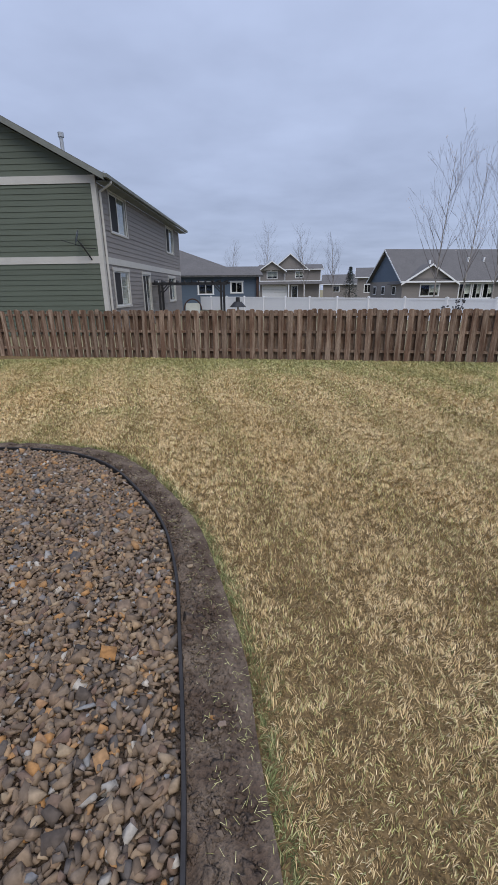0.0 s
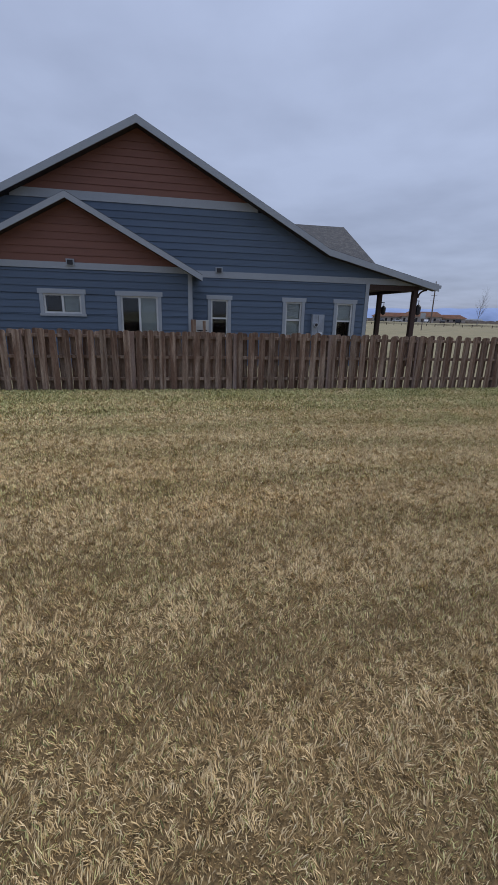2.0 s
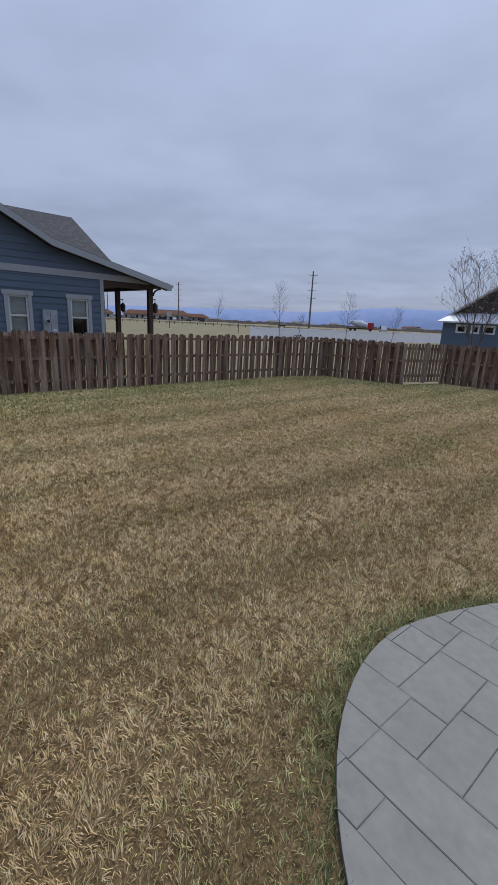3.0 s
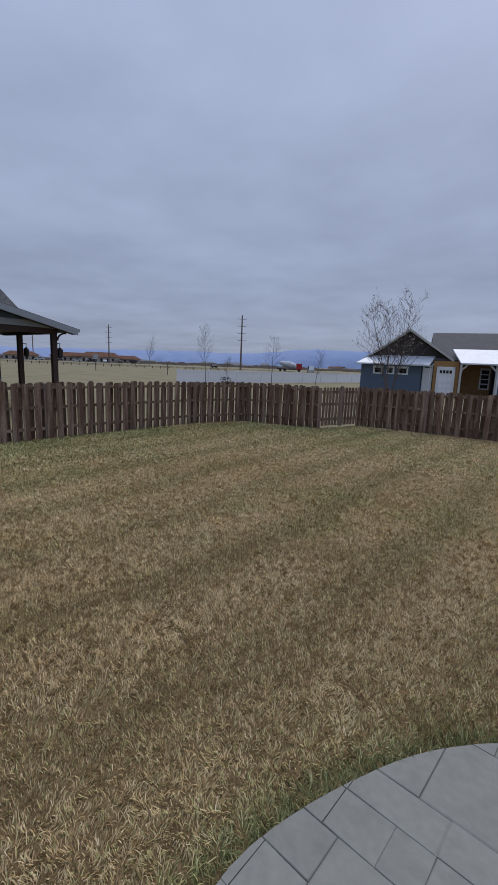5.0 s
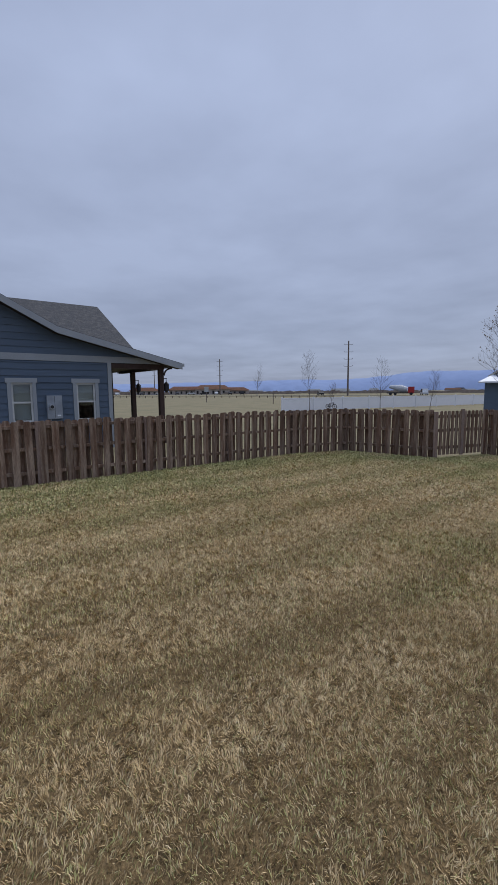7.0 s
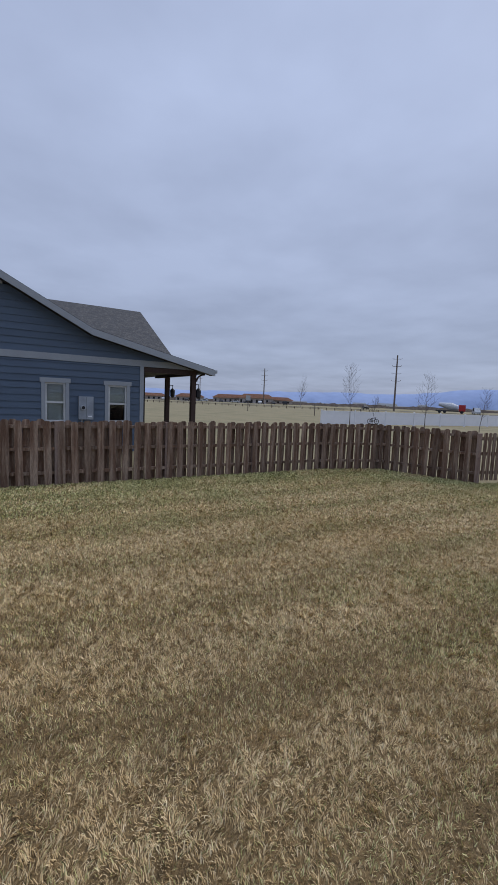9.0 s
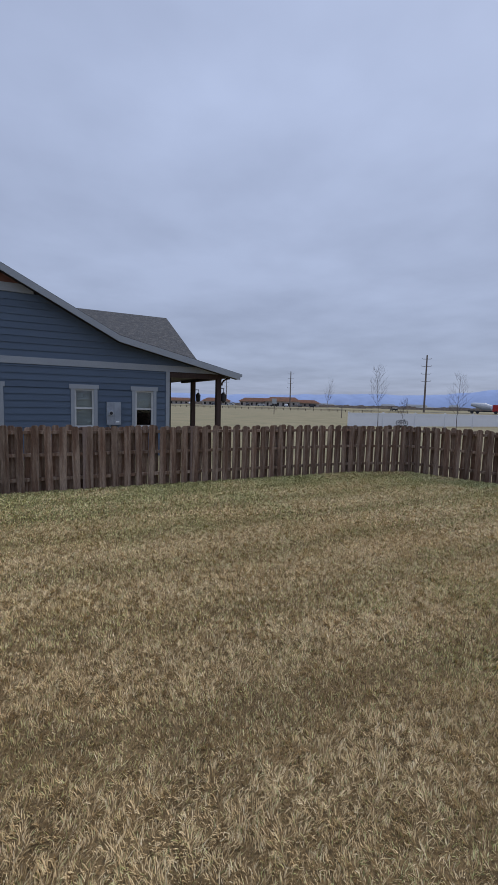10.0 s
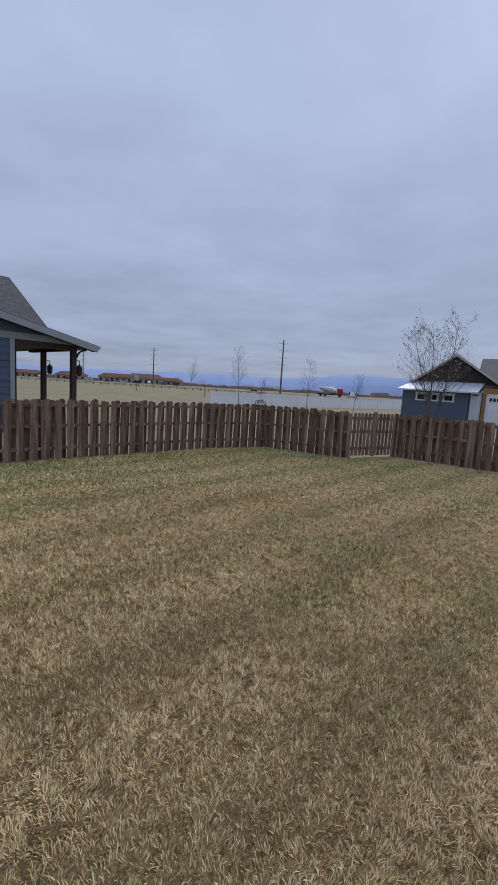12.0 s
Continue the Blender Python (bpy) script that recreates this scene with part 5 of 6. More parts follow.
    sheet_part("roof", "shingle_far", h, [(4.9, 0.8, 2.75), (15.0, 0.8, 2.75), (15.0, 5.5, 5.05), (5.1, 5.5, 5.05)], 0.1)
    sheet_part("roof", "shingle_far", h, [(5.1, 5.5, 5.05), (15.0, 5.5, 5.05), (15.0, 10.0, 2.75), (4.9, 10.0, 2.75)], 0.1)
    part("back_wall", boxes((0, 14.5, 9.0, 9.15, -0.05, 2.6), (14.35, 14.5, -0.1, 9.0, -0.05, 2.7)), "blue", h)
    bm = bmesh.new()
    tube(bm, (5.2, -0.1, 2.35), (5.0, 0.1, 2.1), 0.04, 0.04, 6)
    tube(bm, (5.0, 0.1, 2.1), (4.98, 0.1, 0.0), 0.04, 0.04, 6)
    part("downspout", bm, "white", h)
    for k, x in enumerate((10.2, 11.0, 12.0)):
        px, py = (pose(ox, oy, 0, 0, 0, -152) @ Vector((x, -0.9, 0))).to_2d()
        b = thing("waste_bin", "black waste bin beside the blue wall", "bin", "waste bins", m=pose(px, py, 0, 0, 0, -152))
        bm = bmesh.new()
        tube(bm, (0, 0, 0), (0, 0, 1.25), 0.22, 0.3, 4)
        part("bin_body", bm, "black", b)
        part("lid", boxes((-0.3, 0.3, -0.3, 0.3, 1.25, 1.3)), "black", b)


south_house()


# ---- trees ----
def bare_tree(name, label, at, height, spread, seed, mat="bark", levels=4, trunk=0.0, leaves=0, upright=0.75, stems=1, fork=0.22, group="", thin=0.0):
    rng = random.Random(seed)
    t = thing(name, label, "tree", group, m=pose(at[0], at[1], -0.03))
    r0 = trunk or height * 0.011
    tb, cb = bmesh.new(), bmesh.new()
    tips = []

    def grow(bm, p, d, length, r, depth):
        n = 3 if depth else 2
        for k in range(n):
            q = p + d * (length / n)
            r2 = max(r * 0.8, 0.004)
            tube(bm, p, q, r, r2, 5 if r > 0.02 else 3)
            p, r = q, r2
            d = (d + Vector((rng.uniform(-1, 1), rng.uniform(-1, 1), rng.uniform(-0.2, 0.6))) * 0.08).normalized()
            if depth > 0:
                for _ in range(2 if k else 1):
                    if rng.random() < thin:
                        continue
                    a = rng.uniform(0, 2 * math.pi)
                    side = Vector((math.cos(a), math.sin(a), 0))
                    nd = (d * upright + side * spread * rng.uniform(0.6, 1.1) + Vector((0, 0, 0.25))).normalized()
                    grow(cb, p, nd, length * rng.uniform(0.5, 0.72), r * 0.55, depth - 1)
        tips.append(p)
    for s in range(stems):
        a = rng.uniform(0, 6.28)
        base = Vector((0, 0, 0))
        d = Vector((math.cos(a) * 0.3, math.sin(a) * 0.3, 1)).normalized() if stems > 1 else Vector((rng.uniform(-0.03, 0.03), rng.uniform(-0.03, 0.03), 1)).normalized()
        p, r, seg = base, r0, height / 13
        for k in range(13):
            q = p + d * seg
            tube(tb, p, q, r, max(r * 0.86, 0.006), 7)
            p, r = q, max(r * 0.86, 0.006)
            d = (d + Vector((rng.uniform(-1, 1), rng.uniform(-1, 1), 0.4)) * 0.05).normalized()
            f = k / 13
            if f >= fork and k < 12:
                for _ in range(3):
                    a = rng.uniform(0, 2 * math.pi)
                    side = Vector((math.cos(a), math.sin(a), 0))
                    nd = (Vector((0, 0, upright)) + side * spread).normalized()
                    grow(cb, p, nd, height * 0.3 * (1.1 - f * 0.75) * rng.uniform(0.7, 1.1), r * 0.5, levels - 2)
    part("trunk", tb, mat, t)
    part("crown", cb, "twig" if mat == "aspen" else mat, t, kind="stuff")
    if leaves:
        lb = bmesh.new()
        for _ in range(leaves):
            p = rng.choice(tips) + Vector((rng.uniform(-0.12, 0.12), rng.uniform(-0.12, 0.12), rng.uniform(-0.15, 0.05)))
            s = rng.uniform(0.02, 0.05)
            u = Vector((rng.uniform(-1, 1), rng.uniform(-1, 1), rng.uniform(-1, 1))).normalized() * s
            w = u.orthogonal().normalized() * s * 0.7
            lb.faces.new([lb.verts.new(p + c) for c in (-u, w, u, -w)])
        part("leaves", lb, "leaf", t, kind="stuff")
    return t


bare_tree("aspen_tree", "tall bare aspen with pale bark behind the white fence", placeN(23.1, 33), 9.6, 0.6, 3, "aspen", 4, 0.075, 260, 1.0, 1, 0.1, group="row of aspens", thin=0.5)
bare_tree("aspen_tree", "tall slender bare aspen behind the white fence", placeN(26.0, 33), 8.7, 0.52, 5, "aspen", 4, 0.065, 160, 1.0, 1, 0.14, group="row of aspens", thin=0.5)
bare_tree("aspen_tree", "bare aspen with upswept twigs behind the white fence", placeN(29.0, 33), 7.9, 0.55, 8, "aspen", 4, 0.065, 0, 1.0, 1, 0.1, group="row of aspens", thin=0.5)
for k, (az, d, hh) in enumerate(((-1.2, 92, 9.0), (3.0, 95, 12.0), (7.8, 78, 9.6), (11.4, 80, 8.6), (34.3, 110, 9), (53.5, 90, 12), (56.0, 90, 11.5))):
    bare_tree("bare_tree", "leafless grey tree among the houses", placeN(az, d), hh * 1.1, 0.6, 20 + k, "aspen", 4, 0.13, 0, 0.95, 1, 0.12, group="far bare trees", thin=0.35)
bare_tree("sapling", "thin leafless young tree before the white fence", place(125.0, 33), 4.4, 0.7, 41, "bark", 3, 0.035, 0, 1.0, 1, 0.25, group="saplings")
bare_tree("sapling", "bare sapling with spreading twigs before the white fence", place(133.8, 34), 3.9, 0.75, 43, "bark", 3, 0.035, 0, 0.9, 1, 0.2, group="saplings")
bare_tree("sapling", "small bare sapling before the white fence", place(139.6, 38), 3.2, 0.65, 45, "bark", 3, 0.03, 0, 0.9, 1, 0.2, group="saplings")
bare_tree("sapling", "tiny leafless sapling before the white fence", place(127.7, 37), 2.3, 0.6, 47, "bark", 3, 0.02, 0, 0.9, 1, 0.3, group="saplings")
bare_tree("roadside_tree", "bare tree standing alone by the road", place(118.0, 170), 11.5, 0.6, 49, "aspen", 3, 0.14, 0, 0.9, 1, 0.15)
bare_tree("crabapple_tree", "bushy bare tree holding a few withered leaves", place(148.9, 25.5), 5.6, 0.78, 52, "bark", 4, 0.06, 700, 0.95, 3, 0.12, thin=0.5)


def spruce(at, height):
    t = thing("spruce_tree", "small dark spruce beside the grey house", "tree", m=pose(at[0], at[1], 0))
    rng = random.Random(9)
    bm = bmesh.new()
    tube(bm, (0, 0, 0), (0, 0, height), 0.12, 0.02, 8)
    part("trunk", bm, "bark", t)
    bm = bmesh.new()
    for _ in range(1500):
        f = rng.random() ** 0.8
        z, r = 0.3 + f * (height - 0.4), (1 - f) * height * 0.3 * rng.uniform(0.3, 1.1) + 0.03
        a = rng.uniform(0, 6.28)
        p = Vector((r * math.cos(a), r * math.sin(a), z))
        o = Vector((math.cos(a), math.sin(a), -0.25)) * 0.22
        w = Vector((-math.sin(a), math.cos(a), 0.2)) * 0.07
        bm.faces.new([bm.verts.new(p + c) for c in (-w, o, w)])
    part("crown", bm, "needle", t, kind="stuff")


spruce(placeN(13.4, 62), 4.6)


# ---- road, shops, poles, vehicles in the distance ----
def utility_pole(at, height, turn, arms=4):
    t = thing("utility_pole", "tall wooden transmission pole with short cross arms", "utility pole", "utility poles", m=pose(at[0], at[1], 0, 0, 0, turn))
    bm = bmesh.new()
    tube(bm, (0, 0, -0.1), (0, 0, height), 0.32, 0.2, 8)
    part("pole", bm, "pole", t)
    for k in range(arms):
        z = height * (0.93 - 0.13 * k)
        a = part("cross_arm", boxes((-1.25, 1.25, -0.06, 0.06, z - 0.06, z + 0.06)), "pole", t)
        for x in (-1.4, 1.4):
            bm = bmesh.new()
            tube(bm, (x, 0, z + 0.08), (x, 0, z + 0.35), 0.09, 0.06, 6)
            part("insulator", bm, "pole", a)


utility_pole(place(113.1, 215), 17.6, -108)
utility_pole(place(129.8, 150), 18.2, -125)
utility_pole(place(104.6, 300), 19.0, -104, 3)
utility_pole(place(164.6, 120), 14.5, -160, 3)


def roads():
    a, b = Vector(place(88, 230)), Vector(place(150, 165))
    d = (b - a).normalized()
    n = Vector((-d.y, d.x))
    bm = bmesh.new()
    for w0, w1 in ((-4, 4),):
        bm.faces.new([bm.verts.new((*(p + n * w), 0.02)) for p, w in ((a, w0), (b, w0), (b, w1), (a, w1))])
    bmesh.ops.recalc_face_normals(bm, faces=bm.faces)
    part("road", bm, "asphalt", None, "grey asphalt road across the dry field", "structure")
    f = thing("guard_fence", "low post and wire fence along the field", "fence")
    a2, b2 = Vector(place(96, 140)), Vector(place(128, 110))
    d2 = b2 - a2
    ang = math.degrees(math.atan2(d2.y, d2.x))
    me = bpy.data.meshes.new("post"); bm = boxes((-0.06, 0.06, -0.06, 0.06, -0.05, 0.6)); bm.to_mesh(me); bm.free(); me.materials.append(M["dark"])
    for k in range(36):
        o = new("post", me); o.parent = f
        p = a2 + d2 * (k / 35)
        o.matrix_local = pose(p.x, p.y, 0, 0, 0, ang)
    for z in (0.3, 0.52):
        m = (a2 + b2) / 2
        o = part("wire_rail", boxes((-d2.length / 2, d2.length / 2, -0.03, 0.03, z - 0.03, z + 0.03)), "dark", f)
        o.matrix_local = pose(m.x, m.y, 0, 0, 0, ang)


roads()


def shop(az, d, w, hh, seed):
    t = thing("shop_building", "low shop building with red-brown hipped roof", "building", "roadside shops", m=pose(*place(az, d), 0, 0, 0, -az))
    part("wall", boxes((0, w, 0, 12, 0, hh * 0.55)), "farwall", t)
    bm = bmesh.new()
    prism(bm, [(-1, hh * 0.55), (w + 1, hh * 0.55), (w - 3, hh), (3, hh)], "y", -1, 13)
    part("roof", bm, "farroof", t)
    n = int(w / 3)
    for k in range(n):
        part("shopfront", boxes((0.9 + 3 * k, 2.0 + 3 * k, -0.05, 0.0, 0.3, hh * 0.4)), "dusk", t)


shop(101.5, 250, 16, 4.2, 1)
shop(106.4, 262, 22, 4.8, 2)
shop(109.8, 250, 20, 5.4, 3)
shop(113.4, 262, 16, 4.2, 4)
shop(96.5, 270, 18, 3.9, 5)


def car(name, label, at, turn, paint, length=4.6, h=1.5, truck=False):
    t = thing(name, label, "car", m=pose(at[0], at[1], 0.02, 0, 0, turn))
    bm = bmesh.new()
    L = length / 2
    prof = [(-L, 0.35), (L, 0.35), (L, 0.85), (L * 0.55, 0.95), (L * 0.3, h), (-L * 0.6, h), (-L * 0.9, 0.95), (-L, 0.9)] if not truck else [(-L, 0.4), (L, 0.4), (L, 1.0), (L * 0.6, 1.05), (L * 0.35, h), (-L * 0.1, h), (-L * 0.2, 1.0), (-L, 1.0)]
    prism(bm, prof, "y", -0.9, 0.9)
    part("body", bm, paint, t)
    part("window_band", boxes((-L * 0.5 if not truck else -L * 0.05, L * 0.28, -0.91, 0.91, 1.02, h - 0.12)), "dusk", t)
    for x in (-L * 0.6, L * 0.62):
        for y in (-0.92, 0.72):
            bm = bmesh.new()
            tube(bm, (x, y, 0.33), (x, y + 0.2, 0.33), 0.34, 0.34, 12)
            part("wheel", bm, "black", t)


rng_cars = random.Random(4)
for k, (az, d) in enumerate(((103.0, 236), (105.2, 238), (107.5, 235), (109.3, 236), (111.0, 230), (112.6, 232), (114.4, 228), (100.0, 240))):
    car("parked_car", ("pale" if k % 2 else "dark") + " car parked before the roadside shops", place(az, d), rng_cars.choice((-20, 70)), "car_light" if k % 2 else "car_dark")
car("moving_car", "dark car on the field road", place(126.3, 165), -25, "car_dark")
car("pickup_truck", "dark pickup truck on the field road", place(116.0, 190), -25, "car_dark", 5.6, 1.8, True)
car("white_van", "white van near the pale fence", place(139.0, 160), -40, "car_light", 6.0, 2.2)


def mixer_truck():
    t = thing("mixer_truck", "red concrete mixer truck with a pale drum on the road", "truck", m=pose(*place(136.2, 160), 0.02, 0, 0, -135))
    part("cab", boxes((2.6, 4.6, -1.2, 1.2, 0.8, 2.9)), "red", t)
    part("chassis", boxes((-4.4, 4.4, -0.9, 0.9, 0.6, 1.0)), "black", t)
    bm = bmesh.new()
    tube(bm, (2.3, 0, 1.9), (0.2, 0, 2.3), 0.8, 1.25, 14)
    tube(bm, (0.2, 0, 2.3), (-3.6, 0, 3.0), 1.25, 0.5, 14)
    part("drum", bm, "car_light", t)
    for x in (3.6, -1.6, -3.2):
        for y in (-1.2, 0.9):
            bm = bmesh.new()
            tube(bm, (x, y, 0.5), (x, y + 0.3, 0.5), 0.5, 0.5, 12)
            part("wheel", bm, "black", t)


mixer_truck()


def bicycle():
    t = thing("bicycle", "small dark bicycle standing before the white fence", "bicycle", m=pose(*place(127.75, 38.5), 0.0, 0, 0, -150) @ Matrix.Scale(0.62, 4))
    for x in (-0.5, 0.5):
        bm = bmesh.new()
        for k in range(18):
            a, b = 2 * math.pi * k / 18, 2 * math.pi * (k + 1) / 18
            tube(bm, (x + 0.3 * math.cos(a), 0, 0.62 + 0.3 * math.sin(a)), (x + 0.3 * math.cos(b), 0, 0.62 + 0.3 * math.sin(b)), 0.04, 0.04, 5)
        for k in range(6):
            a = math.pi * k / 6
            tube(bm, (x - 0.3 * math.cos(a), 0, 0.62 - 0.3 * math.sin(a)), (x + 0.3 * math.cos(a), 0, 0.62 + 0.3 * math.sin(a)), 0.008, 0.008, 3)
        part("wheel", bm, "black", t)
    bm = bmesh.new()
    for a, b in (((-0.5, 0.62), (-0.2, 0.95)), ((-0.2, 0.95), (0.35, 1.0)), ((0.35, 1.0), (0.5, 0.62)), ((-0.5, 0.62), (0.0, 0.6)), ((0.0, 0.6), (0.35, 1.0)), ((0.0, 0.6), (-0.2, 0.95)), ((0.35, 1.0), (0.3, 1.15))):
        tube(bm, (a[0], 0, a[1]), (b[0], 0, b[1]), 0.035, 0.035, 6)
    part("frame", bm, "black", t)
    part("saddle", boxes((-0.32, -0.1, -0.06, 0.06, 0.98, 1.04)), "black", t)
    part("handlebar", boxes((0.27, 0.32, -0.28, 0.28, 1.14, 1.18)), "black", t)
    part("stand", boxes((-0.62, 0.62, -0.15, 0.15, 0.0, 0.3)), "dark", t)


bicycle()


def road_sign():
    t = thing("road_sign", "small road sign on a thin post in the field", "sign", m=pose(*place(111.4, 70), 0, 0, 0, -110))
    part("post", boxes((-0.06, 0.06, -0.04, 0.04, 0, 2.2)), "pole", t)
    part("sign_plate", boxes((-0.35, 0.35, -0.06, -0.04, 1.7, 2.5)), "metal", t)
    t = thing("field_marker", "thin wooden marker post in the field", "post", m=pose(*place(120.2, 60), 0))
    part("post", boxes((-0.04, 0.04, -0.04, 0.04, 0, 1.6)), "pole", t)


road_sign()


def far_ground():
    """Low scrub and sheds on the horizon, and the mountains."""
    rng = random.Random(12)
    bm = bmesh.new()
    for k in range(260):
        az = 96 + 60 * rng.random()
        x, y = place(az, rng.uniform(250, 420))
        w, hh = rng.uniform(3, 14), rng.uniform(0.6, 2.2)
        c, s = math.cos(radians(az)), -math.sin(radians(az))
        n = 9
        top = [(w * (j / (n - 1) - 0.5), hh * (0.35 + 0.65 * math.sin(math.pi * j / (n - 1))) * rng.uniform(0.7, 1.1)) for j in range(n)]
        for sy in (0, 1):
            vs = [bm.verts.new((x + c * px - s * sy * 2 * 0, y + s * px + sy * 2, pz if sy == 0 else pz * 0.9)) for px, pz in top]
            base = [bm.verts.new((x + c * px, y + s * px + sy * 2, 0)) for px, _ in top]
            for j in range(n - 1):
                bm.faces.new((base[j], base[j + 1], vs[j + 1], vs[j]))
    part("scrub", bm, "scrub", None, "far brown scrub and bare thickets along the horizon", "stuff")
    for k in range(14):
        az = 116 + 40 * rng.random()
        t = thing("far_shed", "far low building on the horizon", "building", "far low buildings", m=pose(*place(az, rng.uniform(380, 460)), 0, 0, 0, -az))
        w, hh = rng.uniform(8, 20), rng.uniform(2.5, 4)
        part("wall", boxes((0, w, 0, 6, 0, hh * 0.6)), rng.choice(("farwall", "white")), t)
        bm = bmesh.new()
        prism(bm, [(-0.4, hh * 0.6), (w + 0.4, hh * 0.6), (w - 1, hh), (1, hh)], "y", -0.4, 6.4)
        part("roof", bm, rng.choice(("shingle_far", "farroof", "tin")), t)
    bm = bmesh.new()
    R = 2700
    prev = None
    for k in range(221):
        az = 78 + 100 * k / 220
        e = 0.019 + (0.012 * min(1, max(0, (az - 100) / 36))) + 0.012 * max(0, min(1, (az - 132) / 8))
        e += 0.004 * noise.noise((az * 0.12, 0, 0)) + 0.002 * noise.noise((az * 0.5, 3, 0)) + 0.0006 * noise.noise((az * 2.1, 5, 0))
        s, c = math.sin(radians(az)), math.cos(radians(az))
        col = []
        for f, push in ((0, 0), (0.35, 40), (0.7, 120), (1.0, 220), (0.7, 420)):
            rr = R + push + 25 * noise.noise((az * 0.6, f * 3, 7))
            col.append(bm.verts.new((rr * s, rr * c, f * (e * R + 1.7) if f < 1 or push == 220 else 0.5 * e * R)))
        if prev:
            for j in range(4):
                bm.faces.new((prev[j], col[j], col[j + 1], prev[j + 1]))
        prev = col
    bmesh.ops.recalc_face_normals(bm, faces=bm.faces)
    # no haze in the air; the blue material carries it
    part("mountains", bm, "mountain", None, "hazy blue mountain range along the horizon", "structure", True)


M["scrub"] = material("brown scrub", (0.25, 0.205, 0.175), 0.95, 0.3, 0.05, 0.8, 0.0, second=(0.26, 0.22, 0.18), blend=0.8)
far_ground()


# ---- stones, patio, lawn ----
def stone_mesh(name, rng, mat):
    """A rounded, flattened, chipped stone about one metre across, to be scaled."""
    bm = bmesh.new()
    sx, sy, sz = rng.uniform(0.5, 0.64), rng.uniform(0.36, 0.52), rng.uniform(0.2, 0.34)
    for _ in range(12):
        d = Vector((rng.gauss(0, 1), rng.gauss(0, 1), rng.gauss(0, 1))).normalized()
        p = Vector([math.copysign(abs(c) ** 0.55, c) for c in d]) * rng.uniform(0.82, 1.1)
        bm.verts.new((p.x * sx, p.y * sy, p.z * sz))
    hull = bmesh.ops.convex_hull(bm, input=bm.verts)
    bmesh.ops.delete(bm, geom=[v for v in bm.verts if not v.link_faces], context="VERTS")
    bmesh.ops.recalc_face_normals(bm, faces=bm.faces)
    me = bpy.data.meshes.new(name)
    bm.to_mesh(me); bm.free()
    me.materials.append(M[mat])
    me.polygons.foreach_set("use_smooth", [False] * len(me.polygons))
    return me


def add_raw(name, verts, faces_per, mat, label, kind="stuff", parent=None):
    """A mesh from arrays: verts (n, 3) and faces (m, k)."""
    me = bpy.data.meshes.new(name)
    nf, k = faces_per.shape
    me.vertices.add(len(verts)); me.loops.add(nf * k); me.polygons.add(nf)
    me.vertices.foreach_set("co", verts.astype(np.float32).ravel())
    me.loops.foreach_set("vertex_index", faces_per.astype(np.int32).ravel())
    me.polygons.foreach_set("loop_start", np.arange(0, nf * k, k, dtype=np.int32))
    me.update(calc_edges=True)
    me.materials.append(M[mat])
    ob = new(name, me)
    ob.parent = parent
    return tagged(ob, label=label, kind=kind)


def rock_bed():
    rng = random.Random(31)
    bed = thing("rock_bed", "bed of mixed tan, brown and grey landscaping stones", "rock bed")
    kinds = [stone_mesh("stone", rng, "stone_one") for _ in range(14)]
    poly = ROCK_EDGE + [(-6.0, -1.0)]
    gr = np.random.RandomState(3)
    pts = []
    for cell in (0.0225,):
        for i in range(int(6.2 / cell)):
            for j in range(int(5.6 / cell)):
                pts.append((-6.0 + i * cell + gr.uniform(-0.01, 0.01), -1.1 + j * cell + gr.uniform(-0.012, 0.012)))
    pts = np.array(pts)
    inner = inside(poly, pts[:, 0], pts[:, 1]) & inside(poly, pts[:, 0] + 0.02, pts[:, 1]) & inside(poly, pts[:, 0], pts[:, 1] + 0.02)
    view = (pts[:, 0] > -3.6) & (pts[:, 1] > 0.0)
    pts = pts[inner & view]
    base, tri = [], []
    for me in kinds:
        v = np.array([tuple(x.co) for x in me.vertices]); f = np.array([tuple(p.vertices) for p in me.polygons])
        base.append(v); tri.append(f)
    near = (pts[:, 0] > -1.05) & (pts[:, 1] < 1.25)
    idx = np.nonzero(near)[0][:300]
    chosen = set(idx.tolist())
    V, F, n0 = [], [], 0
    for k, (x, y) in enumerate(pts):
        s = float(np.clip(gr.lognormal(-3.34, 0.35), 0.02, 0.09))
        m = pose(x, y, 0.006 + gr.uniform(-0.008, 0.02) + s * 0.05, gr.uniform(-50, 50), gr.uniform(-50, 50), gr.uniform(0, 360)) @ Matrix.Scale(s, 4)
        q = k % len(kinds)
        if k in chosen:
            o = new("stone", kinds[q]); o.parent = bed; o.matrix_local = m
        else:
            a = np.array(m)
            V.append(base[q] @ a[:3, :3].T + a[:3, 3]); F.append(tri[q] + n0); n0 += len(base[q])
    add_raw("gravel", np.concatenate(V), np.concatenate(F), "stone", "mixed river stones packed in the bed", "stuff", bed)
    for k in range(46):
        j = rng.randrange(len(DIRT_EDGE))
        t = rng.uniform(0.1, 0.9)
        if DIRT_EDGE[j][0] < -1.8:
            continue
        x = ROCK_EDGE[j][0] * (1 - t) + DIRT_EDGE[j][0] * t + rng.uniform(-0.02, 0.02)
        y = ROCK_EDGE[j][1] * (1 - t) + DIRT_EDGE[j][1] * t + rng.uniform(-0.05, 0.05)
        o = new("stray_stone", kinds[k % 10]); tagged(o, "small stray stone lying on the bare soil", "stone", "stray stones")
        s = rng.uniform(0.012, 0.034)
        o.matrix_world = pose(x, y, 0.004 + s * 0.2, rng.uniform(-20, 20), rng.uniform(-20, 20), rng.uniform(0, 360)) @ Matrix.Scale(s, 4)


